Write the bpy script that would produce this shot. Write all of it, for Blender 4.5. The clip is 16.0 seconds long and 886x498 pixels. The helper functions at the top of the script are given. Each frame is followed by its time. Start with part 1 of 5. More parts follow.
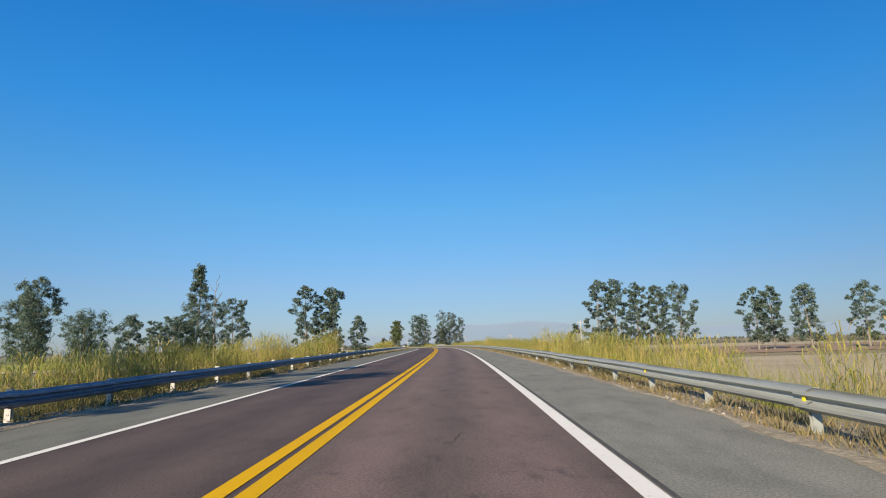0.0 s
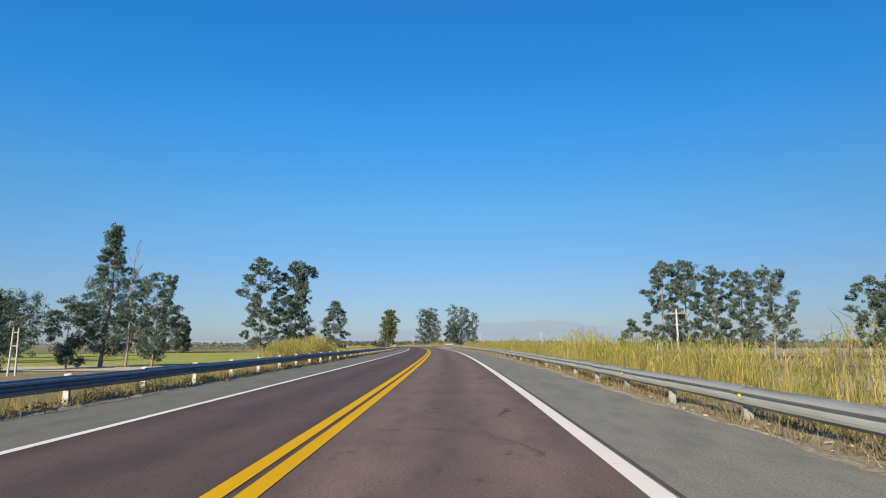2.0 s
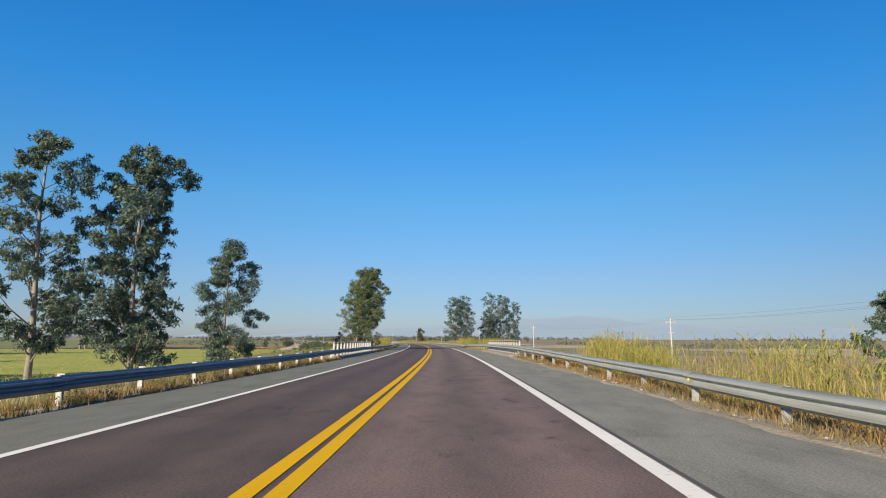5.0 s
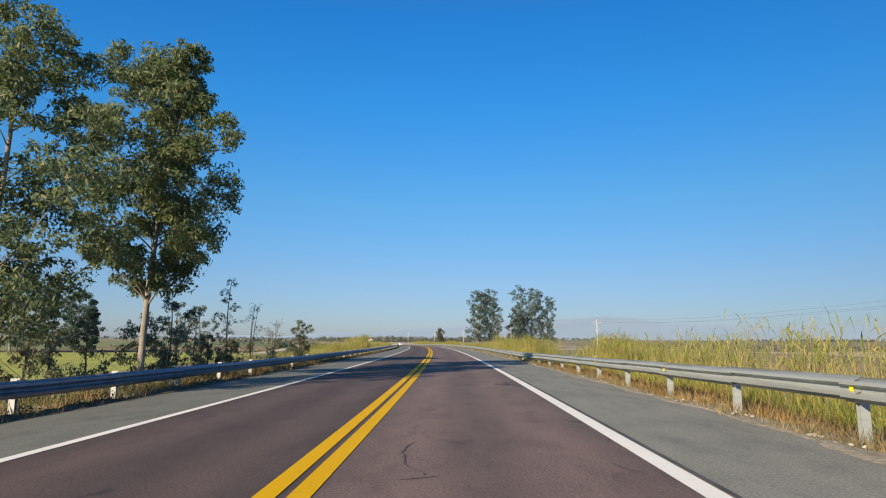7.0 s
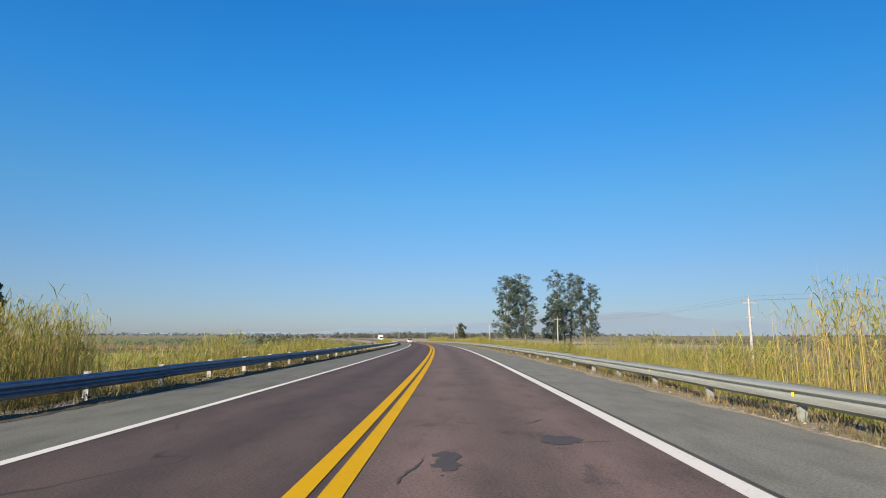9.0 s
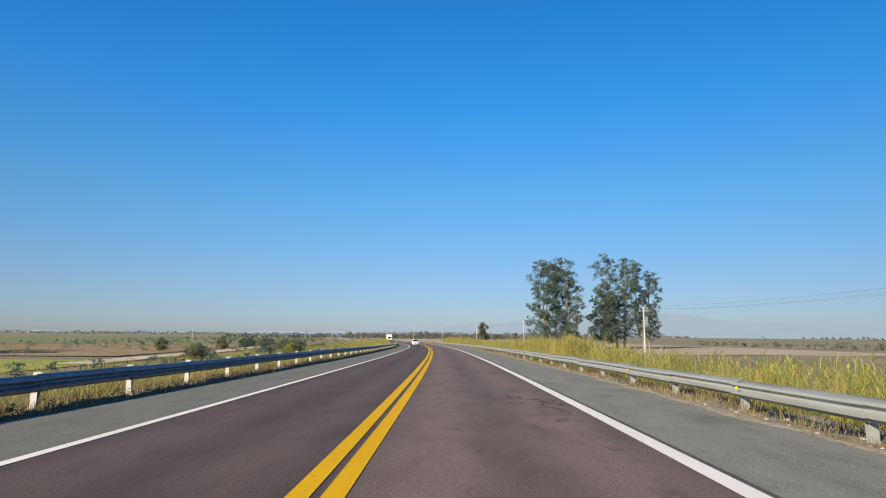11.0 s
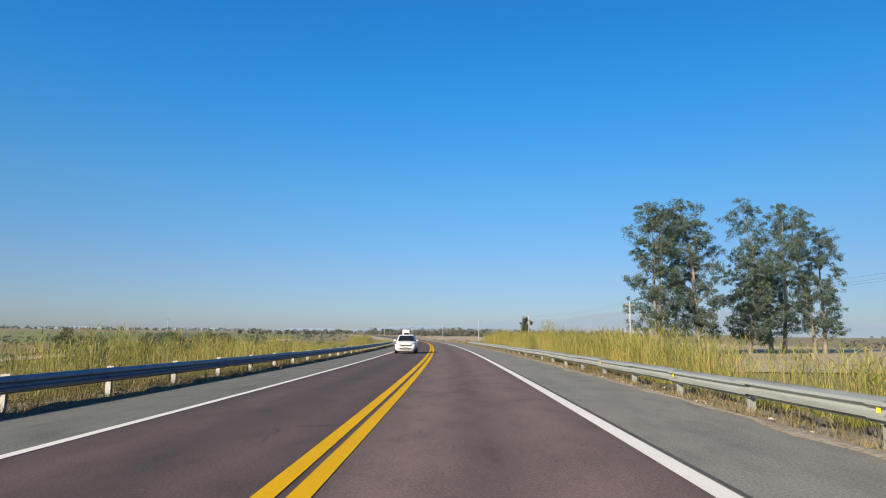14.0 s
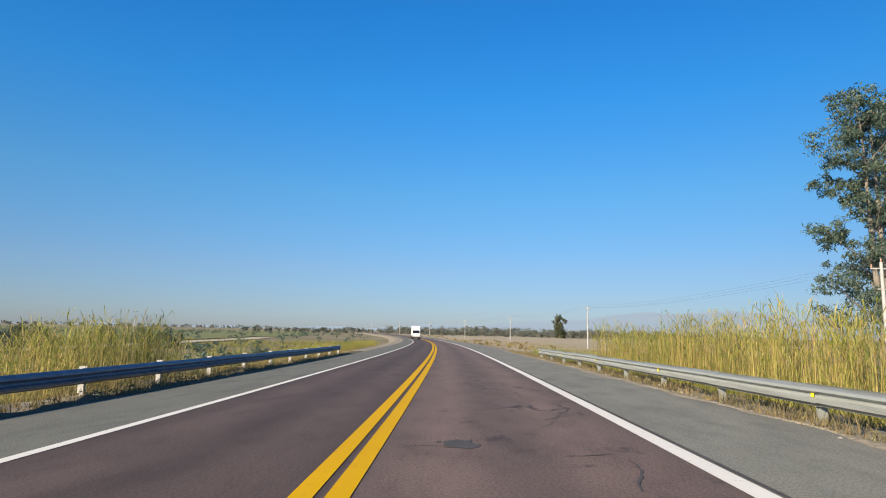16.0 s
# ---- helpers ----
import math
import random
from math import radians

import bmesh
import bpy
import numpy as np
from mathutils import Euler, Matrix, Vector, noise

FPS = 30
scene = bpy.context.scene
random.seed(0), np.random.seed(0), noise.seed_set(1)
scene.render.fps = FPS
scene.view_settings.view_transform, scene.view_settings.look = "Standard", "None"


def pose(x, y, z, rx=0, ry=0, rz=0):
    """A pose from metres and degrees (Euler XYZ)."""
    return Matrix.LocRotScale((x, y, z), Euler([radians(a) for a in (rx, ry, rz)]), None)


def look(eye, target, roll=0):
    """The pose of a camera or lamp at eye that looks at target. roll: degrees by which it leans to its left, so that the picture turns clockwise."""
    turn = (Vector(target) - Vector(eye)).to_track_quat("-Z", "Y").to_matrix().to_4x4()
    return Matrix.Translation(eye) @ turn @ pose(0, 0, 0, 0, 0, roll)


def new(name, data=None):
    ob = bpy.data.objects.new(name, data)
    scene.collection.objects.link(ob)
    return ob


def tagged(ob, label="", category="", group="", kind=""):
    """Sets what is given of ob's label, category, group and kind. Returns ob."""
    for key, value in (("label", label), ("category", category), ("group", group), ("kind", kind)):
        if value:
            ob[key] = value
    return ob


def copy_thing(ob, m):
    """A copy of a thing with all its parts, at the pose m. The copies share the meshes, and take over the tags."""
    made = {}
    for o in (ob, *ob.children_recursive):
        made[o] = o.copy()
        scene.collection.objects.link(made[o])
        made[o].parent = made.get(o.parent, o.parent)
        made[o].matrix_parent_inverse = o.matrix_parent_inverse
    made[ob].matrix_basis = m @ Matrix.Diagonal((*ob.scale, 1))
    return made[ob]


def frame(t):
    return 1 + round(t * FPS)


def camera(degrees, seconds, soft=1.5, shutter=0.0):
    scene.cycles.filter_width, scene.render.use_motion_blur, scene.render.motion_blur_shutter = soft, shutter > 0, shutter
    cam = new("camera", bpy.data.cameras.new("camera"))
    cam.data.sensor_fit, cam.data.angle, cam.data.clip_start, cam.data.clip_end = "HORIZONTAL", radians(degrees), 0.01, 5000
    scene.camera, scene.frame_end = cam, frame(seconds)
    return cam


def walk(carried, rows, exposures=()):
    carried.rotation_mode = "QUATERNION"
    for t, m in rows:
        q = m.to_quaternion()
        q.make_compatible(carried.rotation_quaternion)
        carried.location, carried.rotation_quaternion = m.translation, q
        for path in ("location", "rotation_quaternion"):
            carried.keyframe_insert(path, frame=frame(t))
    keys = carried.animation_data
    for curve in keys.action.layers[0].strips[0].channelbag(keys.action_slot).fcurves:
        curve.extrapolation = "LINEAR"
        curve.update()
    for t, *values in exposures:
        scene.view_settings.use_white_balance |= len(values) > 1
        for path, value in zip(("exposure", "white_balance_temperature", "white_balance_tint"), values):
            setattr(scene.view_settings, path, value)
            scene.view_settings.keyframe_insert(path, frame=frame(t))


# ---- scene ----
cam = camera(73.7, 16.0, soft=1.05)
PATH = [
    (0.0, 0.16, 0.00, 1.196, 99.19, 1.51, 1.68),
    (0.5, 0.06, 15.68, 1.335, 99.14, 1.02, 1.76),
    (1.0, -0.08, 31.35, 1.451, 99.04, 1.08, 1.97),
    (1.5, -0.31, 47.03, 1.541, 99.10, 0.59, 2.35),
    (2.0, -0.78, 62.70, 1.608, 98.95, 0.24, 2.84),
    (2.5, -1.34, 78.37, 1.651, 98.85, 0.14, 3.34),
    (3.0, -2.02, 94.03, 1.673, 98.80, 0.29, 3.86),
    (3.5, -2.85, 109.69, 1.674, 98.71, 0.16, 4.39),
    (4.0, -3.83, 125.33, 1.652, 98.62, 0.03, 4.94),
    (4.5, -4.96, 140.96, 1.616, 98.58, -0.11, 5.50),
    (5.0, -6.25, 156.59, 1.570, 98.54, -0.24, 6.05),
    (5.5, -7.70, 172.20, 1.515, 98.50, -0.37, 6.60),
    (6.0, -9.29, 187.79, 1.452, 98.33, -0.12, 6.99),
    (6.5, -11.00, 203.37, 1.383, 98.38, -0.27, 7.58),
    (7.0, -12.92, 218.92, 1.313, 98.62, -0.20, 8.14),
    (7.5, -14.93, 234.47, 1.242, 98.49, 0.25, 8.65),
    (8.0, -17.16, 249.99, 1.170, 98.35, -0.52, 9.11),
    (8.5, -19.52, 265.47, 1.097, 98.21, -0.37, 9.58),
    (9.0, -22.03, 280.95, 1.023, 98.25, -0.09, 10.17),
    (9.5, -24.60, 296.40, 0.948, 98.29, -0.19, 10.64),
    (10.0, -27.32, 311.84, 0.873, 98.32, -0.28, 11.11),
    (10.5, -30.19, 327.25, 0.789, 98.30, -0.38, 11.59),
    (11.0, -33.20, 342.63, 0.692, 98.28, -0.47, 12.06),
    (11.5, -36.35, 357.97, 0.579, 98.27, -0.57, 12.51),
    (12.0, -39.52, 373.32, 0.452, 98.26, 0.02, 12.97),
    (12.5, -42.80, 388.65, 0.315, 98.11, -0.25, 13.47),
    (13.0, -46.23, 403.94, 0.172, 98.05, -0.43, 14.16),
    (13.5, -49.88, 419.19, 0.024, 98.22, -0.67, 14.85),
    (14.0, -53.71, 434.39, -0.129, 98.03, -0.66, 15.42),
    (14.5, -57.65, 449.56, -0.280, 97.99, -1.12, 16.02),
    (15.0, -61.77, 464.68, -0.422, 98.13, -0.89, 16.65),
    (15.5, -66.08, 479.74, -0.556, 98.02, -0.86, 17.12),
    (16.0, -70.53, 494.77, -0.681, 97.95, -1.18, 17.52),
]
walk(cam, [(r[0], pose(*r[1:])) for r in PATH], [(0.0, 0.90), (6.0, 0.90), (9.0, 0.915), (12.5, 0.93), (16.0, 0.96)])

# ---- light: low morning sun from behind on the left, clear hazy sky ----
SUN_ELEV, SUN_AZ = radians(24.3), math.atan2(-0.50, -0.866)
world = bpy.data.worlds.new("sky")
scene.world = world
world.use_nodes = True
wn = world.node_tree.nodes
sky = wn.new("ShaderNodeTexSky")
sky.sky_type, sky.sun_disc = "NISHITA", False
sky.sun_elevation, sky.sun_rotation = SUN_ELEV, SUN_AZ - 0.42
sky.air_density, sky.dust_density, sky.ozone_density, sky.altitude = 1.0, 0.3, 6.0, 300
# haze greys the sky low down; above it the blue deepens
wl = world.node_tree.links
up = wn.new("ShaderNodeTexCoord")
sep = wn.new("ShaderNodeSeparateXYZ")
wl.new(up.outputs["Generated"], sep.inputs[0])
haze = wn.new("ShaderNodeValToRGB")
for k, (p, c) in enumerate(((0.0, (0.312, 0.322, 0.395)), (0.05, (0.355, 0.358, 0.405)), (0.10, (0.396, 0.408, 0.440)), (0.16, (0.375, 0.480, 0.508)), (0.225, (0.342, 0.557, 0.580)), (0.375, (0.186, 0.645, 0.80)), (0.5, (0.133, 0.645, 0.882)), (0.68, (0.46, 0.62, 0.72)), (1.0, (0.62, 0.64, 0.66)))):
    e = haze.color_ramp.elements[k] if k < 2 else haze.color_ramp.elements.new(p)
    e.position, e.color = p, (*c, 1)
wl.new(sep.outputs[2], haze.inputs[0])
tint = wn.new("ShaderNodeMix")
tint.data_type, tint.blend_type = "RGBA", "MULTIPLY"
tint.inputs[0].default_value = 1.0
wl.new(sky.outputs[0], tint.inputs[6])
wl.new(haze.outputs[0], tint.inputs[7])
# the haze is a little brighter towards the west
west = wn.new("ShaderNodeMapRange")
west.inputs[1].default_value, west.inputs[2].default_value = -1, 1
west.inputs[3].default_value, west.inputs[4].default_value = 1.125, 0.90
wl.new(sep.outputs[0], west.inputs[0])
glow = wn.new("ShaderNodeVectorMath")
glow.operation = "SCALE"
wl.new(tint.outputs[2], glow.inputs[0])
wl.new(west.outputs[0], glow.inputs["Scale"])
wl.new(glow.outputs[0], wn["Background"].inputs[0])
wn["Background"].inputs[1].default_value = 0.112
sun = new("sun", bpy.data.lights.new("sun", "SUN"))
sun.data.energy, sun.data.angle, sun.data.color = 4.8, radians(0.55), (1.0, 0.83, 0.62)
sun_dir = Vector((math.sin(SUN_AZ) * math.cos(SUN_ELEV), math.cos(SUN_AZ) * math.cos(SUN_ELEV), math.sin(SUN_ELEV)))
sun.matrix_world = look((0, 0, 60), Vector((0, 0, 60)) - sun_dir)

# ---- the road's line: heading and gradient by station; a station is K metres ----
K = 0.845
STEP = 37.1
HEAD = [0.0, 0.74, 1.59, 2.6, 3.71, 4.84, 5.96, 7.07, 8.13, 9.15, 10.23, 11.31, 12.32, 13.26, 14.19, 15.25, 16.45]
GRADE = [0.97, 0.35, -0.2, -0.44, -0.46, -0.48, -0.86, -0.99, -0.77]
S0, S1 = -160, 1500
PLAIN = -4.3
sv = np.arange(S0, S1 + 1.0)
hv = np.interp(sv, np.arange(17) * STEP, HEAD)
hv = np.where(sv < 0, sv * 0.02, hv)
past = np.clip(sv - 16 * STEP, 0, None)
hv = np.radians(np.where(past > 0, HEAD[-1] + 0.0262 * np.minimum(past, 420) + 0.008 * np.clip(past - 420, 0, None), hv))
gv = np.interp(sv, np.arange(9) * 2 * STEP, GRADE) / 100
gv = np.where(sv > 700, -0.0078 * np.clip((900 - sv) / 200, 0, 1), gv)
i0 = -S0


def run(v):
    c = np.concatenate([[0], np.cumsum((v[1:] + v[:-1]) / 2)])
    return c - c[i0]


xv, yv, zv = K * run(-np.sin(hv)) - 1.7, K * run(np.cos(hv)), K * run(gv)


def wide(u):
    """Offset from the centre line of things well away from the road, given in stations from the own lane."""
    return K * (u - 1.7) + 1.7


def tall(z):
    """Height of a far thing, given in stations about eye level."""
    return K * (z - 1.18) + 1.18


def head(s):
    return float(np.interp(s, sv, hv))


def road_z(s):
    return np.interp(s, sv, zv)


FALL_AT = [0, 92, 185, 334, 594]
FALL_OWN = [0.0203, 0.0006, -0.0065, -0.005, -0.009]
FALL_ONC = [0.017, 0.013, 0.019, 0.01, 0.027]
RISE_AT = [0, 24, 60, 99, 170, 228, 258, 303, 451, 500, 562, 640]
RISE = [0.08, 0.08, 0.04, 0.0, 0.03, 0.08, 0.05, 0.0, 0.015, 0.03, 0.08, 0.08]


def fall(s, u):
    """How far the paved surface lies below the crown: a normal crown that turns into a banked left bend."""
    a = np.abs(u)
    own, onc = np.interp(s, FALL_AT, FALL_OWN), np.interp(s, FALL_AT, FALL_ONC)
    lane = np.where(np.asarray(u) > 0, own, onc)
    rise = np.interp(s, RISE_AT, RISE) * np.clip((np.asarray(u) - 3.36) / 2.39, 0, 1)
    return lane * np.minimum(a, 3.36) + (0.6 * lane + 0.012) * np.clip(a - 3.36, 0, 2.4) - rise


def at(s, u):
    a = np.interp(s, sv, hv)
    return np.interp(s, sv, xv) + np.cos(a) * u, np.interp(s, sv, yv) + np.sin(a) * u


def bank(s, u):
    """Height of the verge, slope and plain at chainage s and offset u."""
    a, zr = np.abs(u), road_z(s)
    z = zr - fall(s, np.sign(u) * 5.75) - 0.10 * np.clip(a - 5.75, 0, 2.4) - 0.5 * np.clip(a - 8.2, 0, None)
    return np.maximum(z, PLAIN)


def on_road(s, u, dz=0.0):
    x, y = at(s, u)
    return float(x), float(y), float(road_z(s) - fall(s, u)) + dz


def on_bank(s, u, dz=0.0):
    x, y = at(s, u)
    return float(x), float(y), float(bank(s, u)) + dz


# ---- materials ----
def mat(name, rough=0.8, metal=0.0):
    m = bpy.data.materials.new(name)
    m.use_nodes = True
    b = m.node_tree.nodes["Principled BSDF"]
    b.inputs["Roughness"].default_value, b.inputs["Metallic"].default_value = rough, metal
    return m, m.node_tree.nodes, m.node_tree.links, b


def noise_node(n, l, scale, detail=4.0, vec=None, rough=0.55):
    t = n.new("ShaderNodeTexNoise")
    t.inputs["Scale"].default_value, t.inputs["Detail"].default_value, t.inputs["Roughness"].default_value = scale, detail, rough
    if vec:
        l.new(vec, t.inputs["Vector"])
    return t.outputs["Fac"]


def ramp(n, l, fac, stops):
    r = n.new("ShaderNodeValToRGB")
    while len(r.color_ramp.elements) < len(stops):
        r.color_ramp.elements.new(0.5)
    for e, (p, c) in zip(r.color_ramp.elements, stops):
        e.position, e.color = p, (*c, 1)
    l.new(fac, r.inputs[0])
    return r.outputs[0]


def mix(n, l, fac, a, b, how="MIX"):
    x = n.new("ShaderNodeMix")
    x.data_type, x.blend_type = "RGBA", how
    for v, i in ((fac, 0), (a, 6), (b, 7)):
        if isinstance(v, (int, float)):
            x.inputs[i].default_value = v
        elif isinstance(v, tuple):
            x.inputs[i].default_value = (*v, 1)
        else:
            l.new(v, x.inputs[i])
    return x.outputs[2]


def bump(n, l, b, height, strength=0.3, dist=0.02):
    k = n.new("ShaderNodeBump")
    k.inputs["Strength"].default_value, k.inputs["Distance"].default_value = strength, dist
    l.new(height, k.inputs["Height"])
    l.new(k.outputs[0], b.inputs["Normal"])


def coords(n, l, scale=(1, 1, 1), kind="Object"):
    c = n.new("ShaderNodeTexCoord")
    m = n.new("ShaderNodeMapping")
    m.inputs["Scale"].default_value = scale
    l.new(c.outputs[kind], m.inputs["Vector"])
    return m.outputs[0]


def plain(name, colour, rough=0.6, metal=0.0, vary=0.25, scale=6.0, relief=0.1):
    """A surface of one colour with grain and stains."""
    m, n, l, b = mat(name, rough, metal)
    v = coords(n, l)
    f = noise_node(n, l, scale, 6, v)
    dark = tuple(c * (1 - vary) for c in colour)
    light = tuple(min(1, c * (1 + vary * 0.6)) for c in colour)
    g = noise_node(n, l, scale * 9, 3, v)
    c = mix(n, l, 0.3, ramp(n, l, f, [(0.3, dark), (0.7, light)]), ramp(n, l, g, [(0.35, dark), (0.65, light)]))
    l.new(c, b.inputs["Base Color"])
    if relief:
        bump(n, l, b, g, relief, 0.004)
    return m


def asphalt(name, base, tracks):
    """Worn asphalt; the strip's own coordinates run along and across the road, in metres."""
    m, n, l, b = mat(name, 0.88)
    b.inputs["Specular IOR Level"].default_value = 0.25
    uv = n.new("ShaderNodeUVMap")
    uv.uv_map = "road"
    sep = n.new("ShaderNodeSeparateXYZ")
    l.new(uv.outputs[0], sep.inputs[0])
    mp = n.new("ShaderNodeMapping")
    mp.inputs["Scale"].default_value = (1.0, 0.06, 1.0)
    l.new(uv.outputs[0], mp.inputs["Vector"])
    streak = noise_node(n, l, 1.1, 5, mp.outputs[0])
    blot = noise_node(n, l, 0.35, 5, uv.outputs[0])
    grain = noise_node(n, l, 34, 4, uv.outputs[0], 0.85)
    d = tuple(c * 0.72 for c in base)
    h = tuple(c * 1.28 for c in base)
    c = ramp(n, l, streak, [(0.25, d), (0.75, h)])
    c = mix(n, l, 0.45, c, ramp(n, l, blot, [(0.3, d), (0.7, h)]))
    c = mix(n, l, 0.62, c, ramp(n, l, grain, [(0.34, tuple(x * 0.3 for x in base)), (0.66, tuple(x * 1.9 for x in base))]))
    mp4 = n.new("ShaderNodeMapping")
    mp4.inputs["Scale"].default_value = (1.0, 0.3, 1.0)
    l.new(uv.outputs[0], mp4.inputs["Vector"])
    mottle = noise_node(n, l, 1.7, 6, mp4.outputs[0], 0.65)
    c = mix(n, l, 1.0, c, ramp(n, l, mottle, [(0.3, (0.72, 0.72, 0.73)), (0.5, (0.98, 0.98, 0.98)), (0.72, (1.14, 1.13, 1.12))]), "MULTIPLY")
    if not tracks:
        c = mix(n, l, 1.0, c, ramp(n, l, sep.outputs[0], [(0.0, (0.84, 0.85, 0.84)), (0.06, (1.12, 1.11, 1.10))]), "MULTIPLY")
    if tracks:
        # the oncoming lane is toned darker than the own lane
        lane_tone = ramp(n, l, sep.outputs[0], [(0.0, (0.69, 0.69, 0.71)), (0.06, (1.15, 1.14, 1.13))])
        c = mix(n, l, 1.0, c, lane_tone, "MULTIPLY")
        # polished, paler wheel tracks and an oil-darkened strip between them
        w = n.new("ShaderNodeMath")
        w.operation = "COSINE"
        k = n.new("ShaderNodeMath")
        k.operation = "MULTIPLY"
        k.inputs[1].default_value = 2 * math.pi / 1.675
        l.new(sep.outputs[0], k.inputs[0])
        l.new(k.outputs[0], w.inputs[0])
        r = n.new("ShaderNodeMapRange")
        r.inputs[1].default_value, r.inputs[2].default_value = -1, 1
        l.new(w.outputs[0], r.inputs[0])
        c = mix(n, l, r.outputs[0], mix(n, l, 1.0, c, (1.12, 1.1, 1.1), "MULTIPLY"), mix(n, l, 1.0, c, (0.82, 0.82, 0.84), "MULTIPLY"))
        # hairline cracks sealed dark
        mp2 = n.new("ShaderNodeMapping")
        mp2.inputs["Scale"].default_value = (0.42, 0.2, 1)
        l.new(uv.outputs[0], mp2.inputs["Vector"])
        wob = n.new("ShaderNodeTexNoise")
        wob.inputs["Scale"].default_value = 2.2
        l.new(mp2.outputs[0], wob.inputs["Vector"])
        add = n.new("ShaderNodeVectorMath")
        add.operation = "MULTIPLY_ADD"
        add.inputs[1].default_value = (0.9, 0.9, 0)
        l.new(wob.outputs["Color"], add.inputs[0])
        l.new(mp2.outputs[0], add.inputs[2])
        vo = n.new("ShaderNodeTexVoronoi")
        vo.feature = "DISTANCE_TO_EDGE"
        vo.inputs["Scale"].default_value = 0.55
        l.new(add.outputs[0], vo.inputs["Vector"])
        line = ramp(n, l, vo.outputs[0], [(0.0, (1, 1, 1)), (0.012, (0, 0, 0))])
        where = ramp(n, l, noise_node(n, l, 0.16, 3, uv.outputs[0]), [(0.60, (0, 0, 0)), (0.66, (1, 1, 1))])
        both = mix(n, l, 1.0, line, where, "MULTIPLY")
        c = mix(n, l, both, c, (0.03, 0.027, 0.03))
    # tar bled up in ragged blots, mostly in the more worn lane
    mp3 = n.new("ShaderNodeMapping")
    mp3.inputs["Scale"].default_value = (1.1, 0.55, 1)
    l.new(uv.outputs[0], mp3.inputs["Vector"])
    tar = ramp(n, l, noise_node(n, l, 1.5, 7, mp3.outputs[0], 0.72), [(0.57, (0, 0, 0)), (0.68, (0.8, 0.8, 0.8))])
    lot = ramp(n, l, noise_node(n, l, 0.11, 2, uv.outputs[0]), [(0.41, (0, 0, 0)), (0.53, (1, 1, 1))])
    lane_ = n.new("ShaderNodeMapRange")
    lane_.inputs[1].default_value, lane_.inputs[2].default_value = -0.4, 1.0
    l.new(sep.outputs[0], lane_.inputs[0])
    tar = mix(n, l, 1.0, tar, (1, 1, 1) if tracks else (0.35, 0.35, 0.35), "MULTIPLY")
    tar = mix(n, l, 1.0, mix(n, l, 1.0, tar, lot, "MULTIPLY"), lane_.outputs[0], "MULTIPLY")
    c = mix(n, l, tar, c, (0.036, 0.032, 0.032))
    l.new(c, b.inputs["Base Color"])
    bump(n, l, b, grain, 0.35, 0.006)
    return m


def paint(name, colour):
    """Road paint, worn through in specks and faded in streaks."""
    m, n, l, b = mat(name, 0.8)
    b.inputs["Specular IOR Level"].default_value = 0.12
    v = coords(n, l)
    wear = noise_node(n, l, 14, 6, v, 0.7)
    fade = noise_node(n, l, 0.6, 3, v)
    c = mix(n, l, 0.6, ramp(n, l, fade, [(0.3, tuple(x * 0.8 for x in colour)), (0.7, colour)]), colour)
    c = mix(n, l, ramp(n, l, wear, [(0.60, (0, 0, 0)), (0.74, (0.7, 0.7, 0.7))]), c, (0.09, 0.075, 0.075))
    l.new(c, b.inputs["Base Color"])
    bump(n, l, b, wear, 0.2, 0.003)
    return m


def foliage(name, stops, rough=0.55, trans=0.25):
    """Leaves or blades: colour varies from piece to piece and from plant to plant."""
    m, n, l, b = mat(name, rough)
    b.inputs["Specular IOR Level"].default_value = 0.2
    g = n.new("ShaderNodeNewGeometry")
    c = ramp(n, l, g.outputs["Random Per Island"], stops)
    big = noise_node(n, l, 0.35, 3, coords(n, l))
    c = mix(n, l, 1.0, c, ramp(n, l, big, [(0.3, (0.72, 0.75, 0.7)), (0.7, (1.2, 1.15, 1.1))]), "MULTIPLY")
    l.new(c, b.inputs["Base Color"])
    t = n.new("ShaderNodeBsdfTranslucent")
    l.new(c, t.inputs["Color"])
    s = n.new("ShaderNodeMixShader")
    s.inputs[0].default_value = trans
    l.new(b.outputs[0], s.inputs[1])
    l.new(t.outputs[0], s.inputs[2])
    l.new(s.outputs[0], n["Material Output"].inputs[0])
    return m


def soil(name, stops, scale, fine=8.0, relief=0.5, dist=0.08):
    m, n, l, b = mat(name, 0.95)
    v = coords(n, l)
    a = noise_node(n, l, scale, 6, v)
    f = noise_node(n, l, fine, 5, v, 0.7)
    c = ramp(n, l, a, stops)
    c = mix(n, l, 0.5, c, ramp(n, l, f, [(0.3, tuple(x * 0.5 for x in stops[0][1])), (0.7, tuple(min(1, x * 1.5) for x in stops[-1][1]))]))
    l.new(c, b.inputs["Base Color"])
    bump(n, l, b, f, relief, dist)
    return m


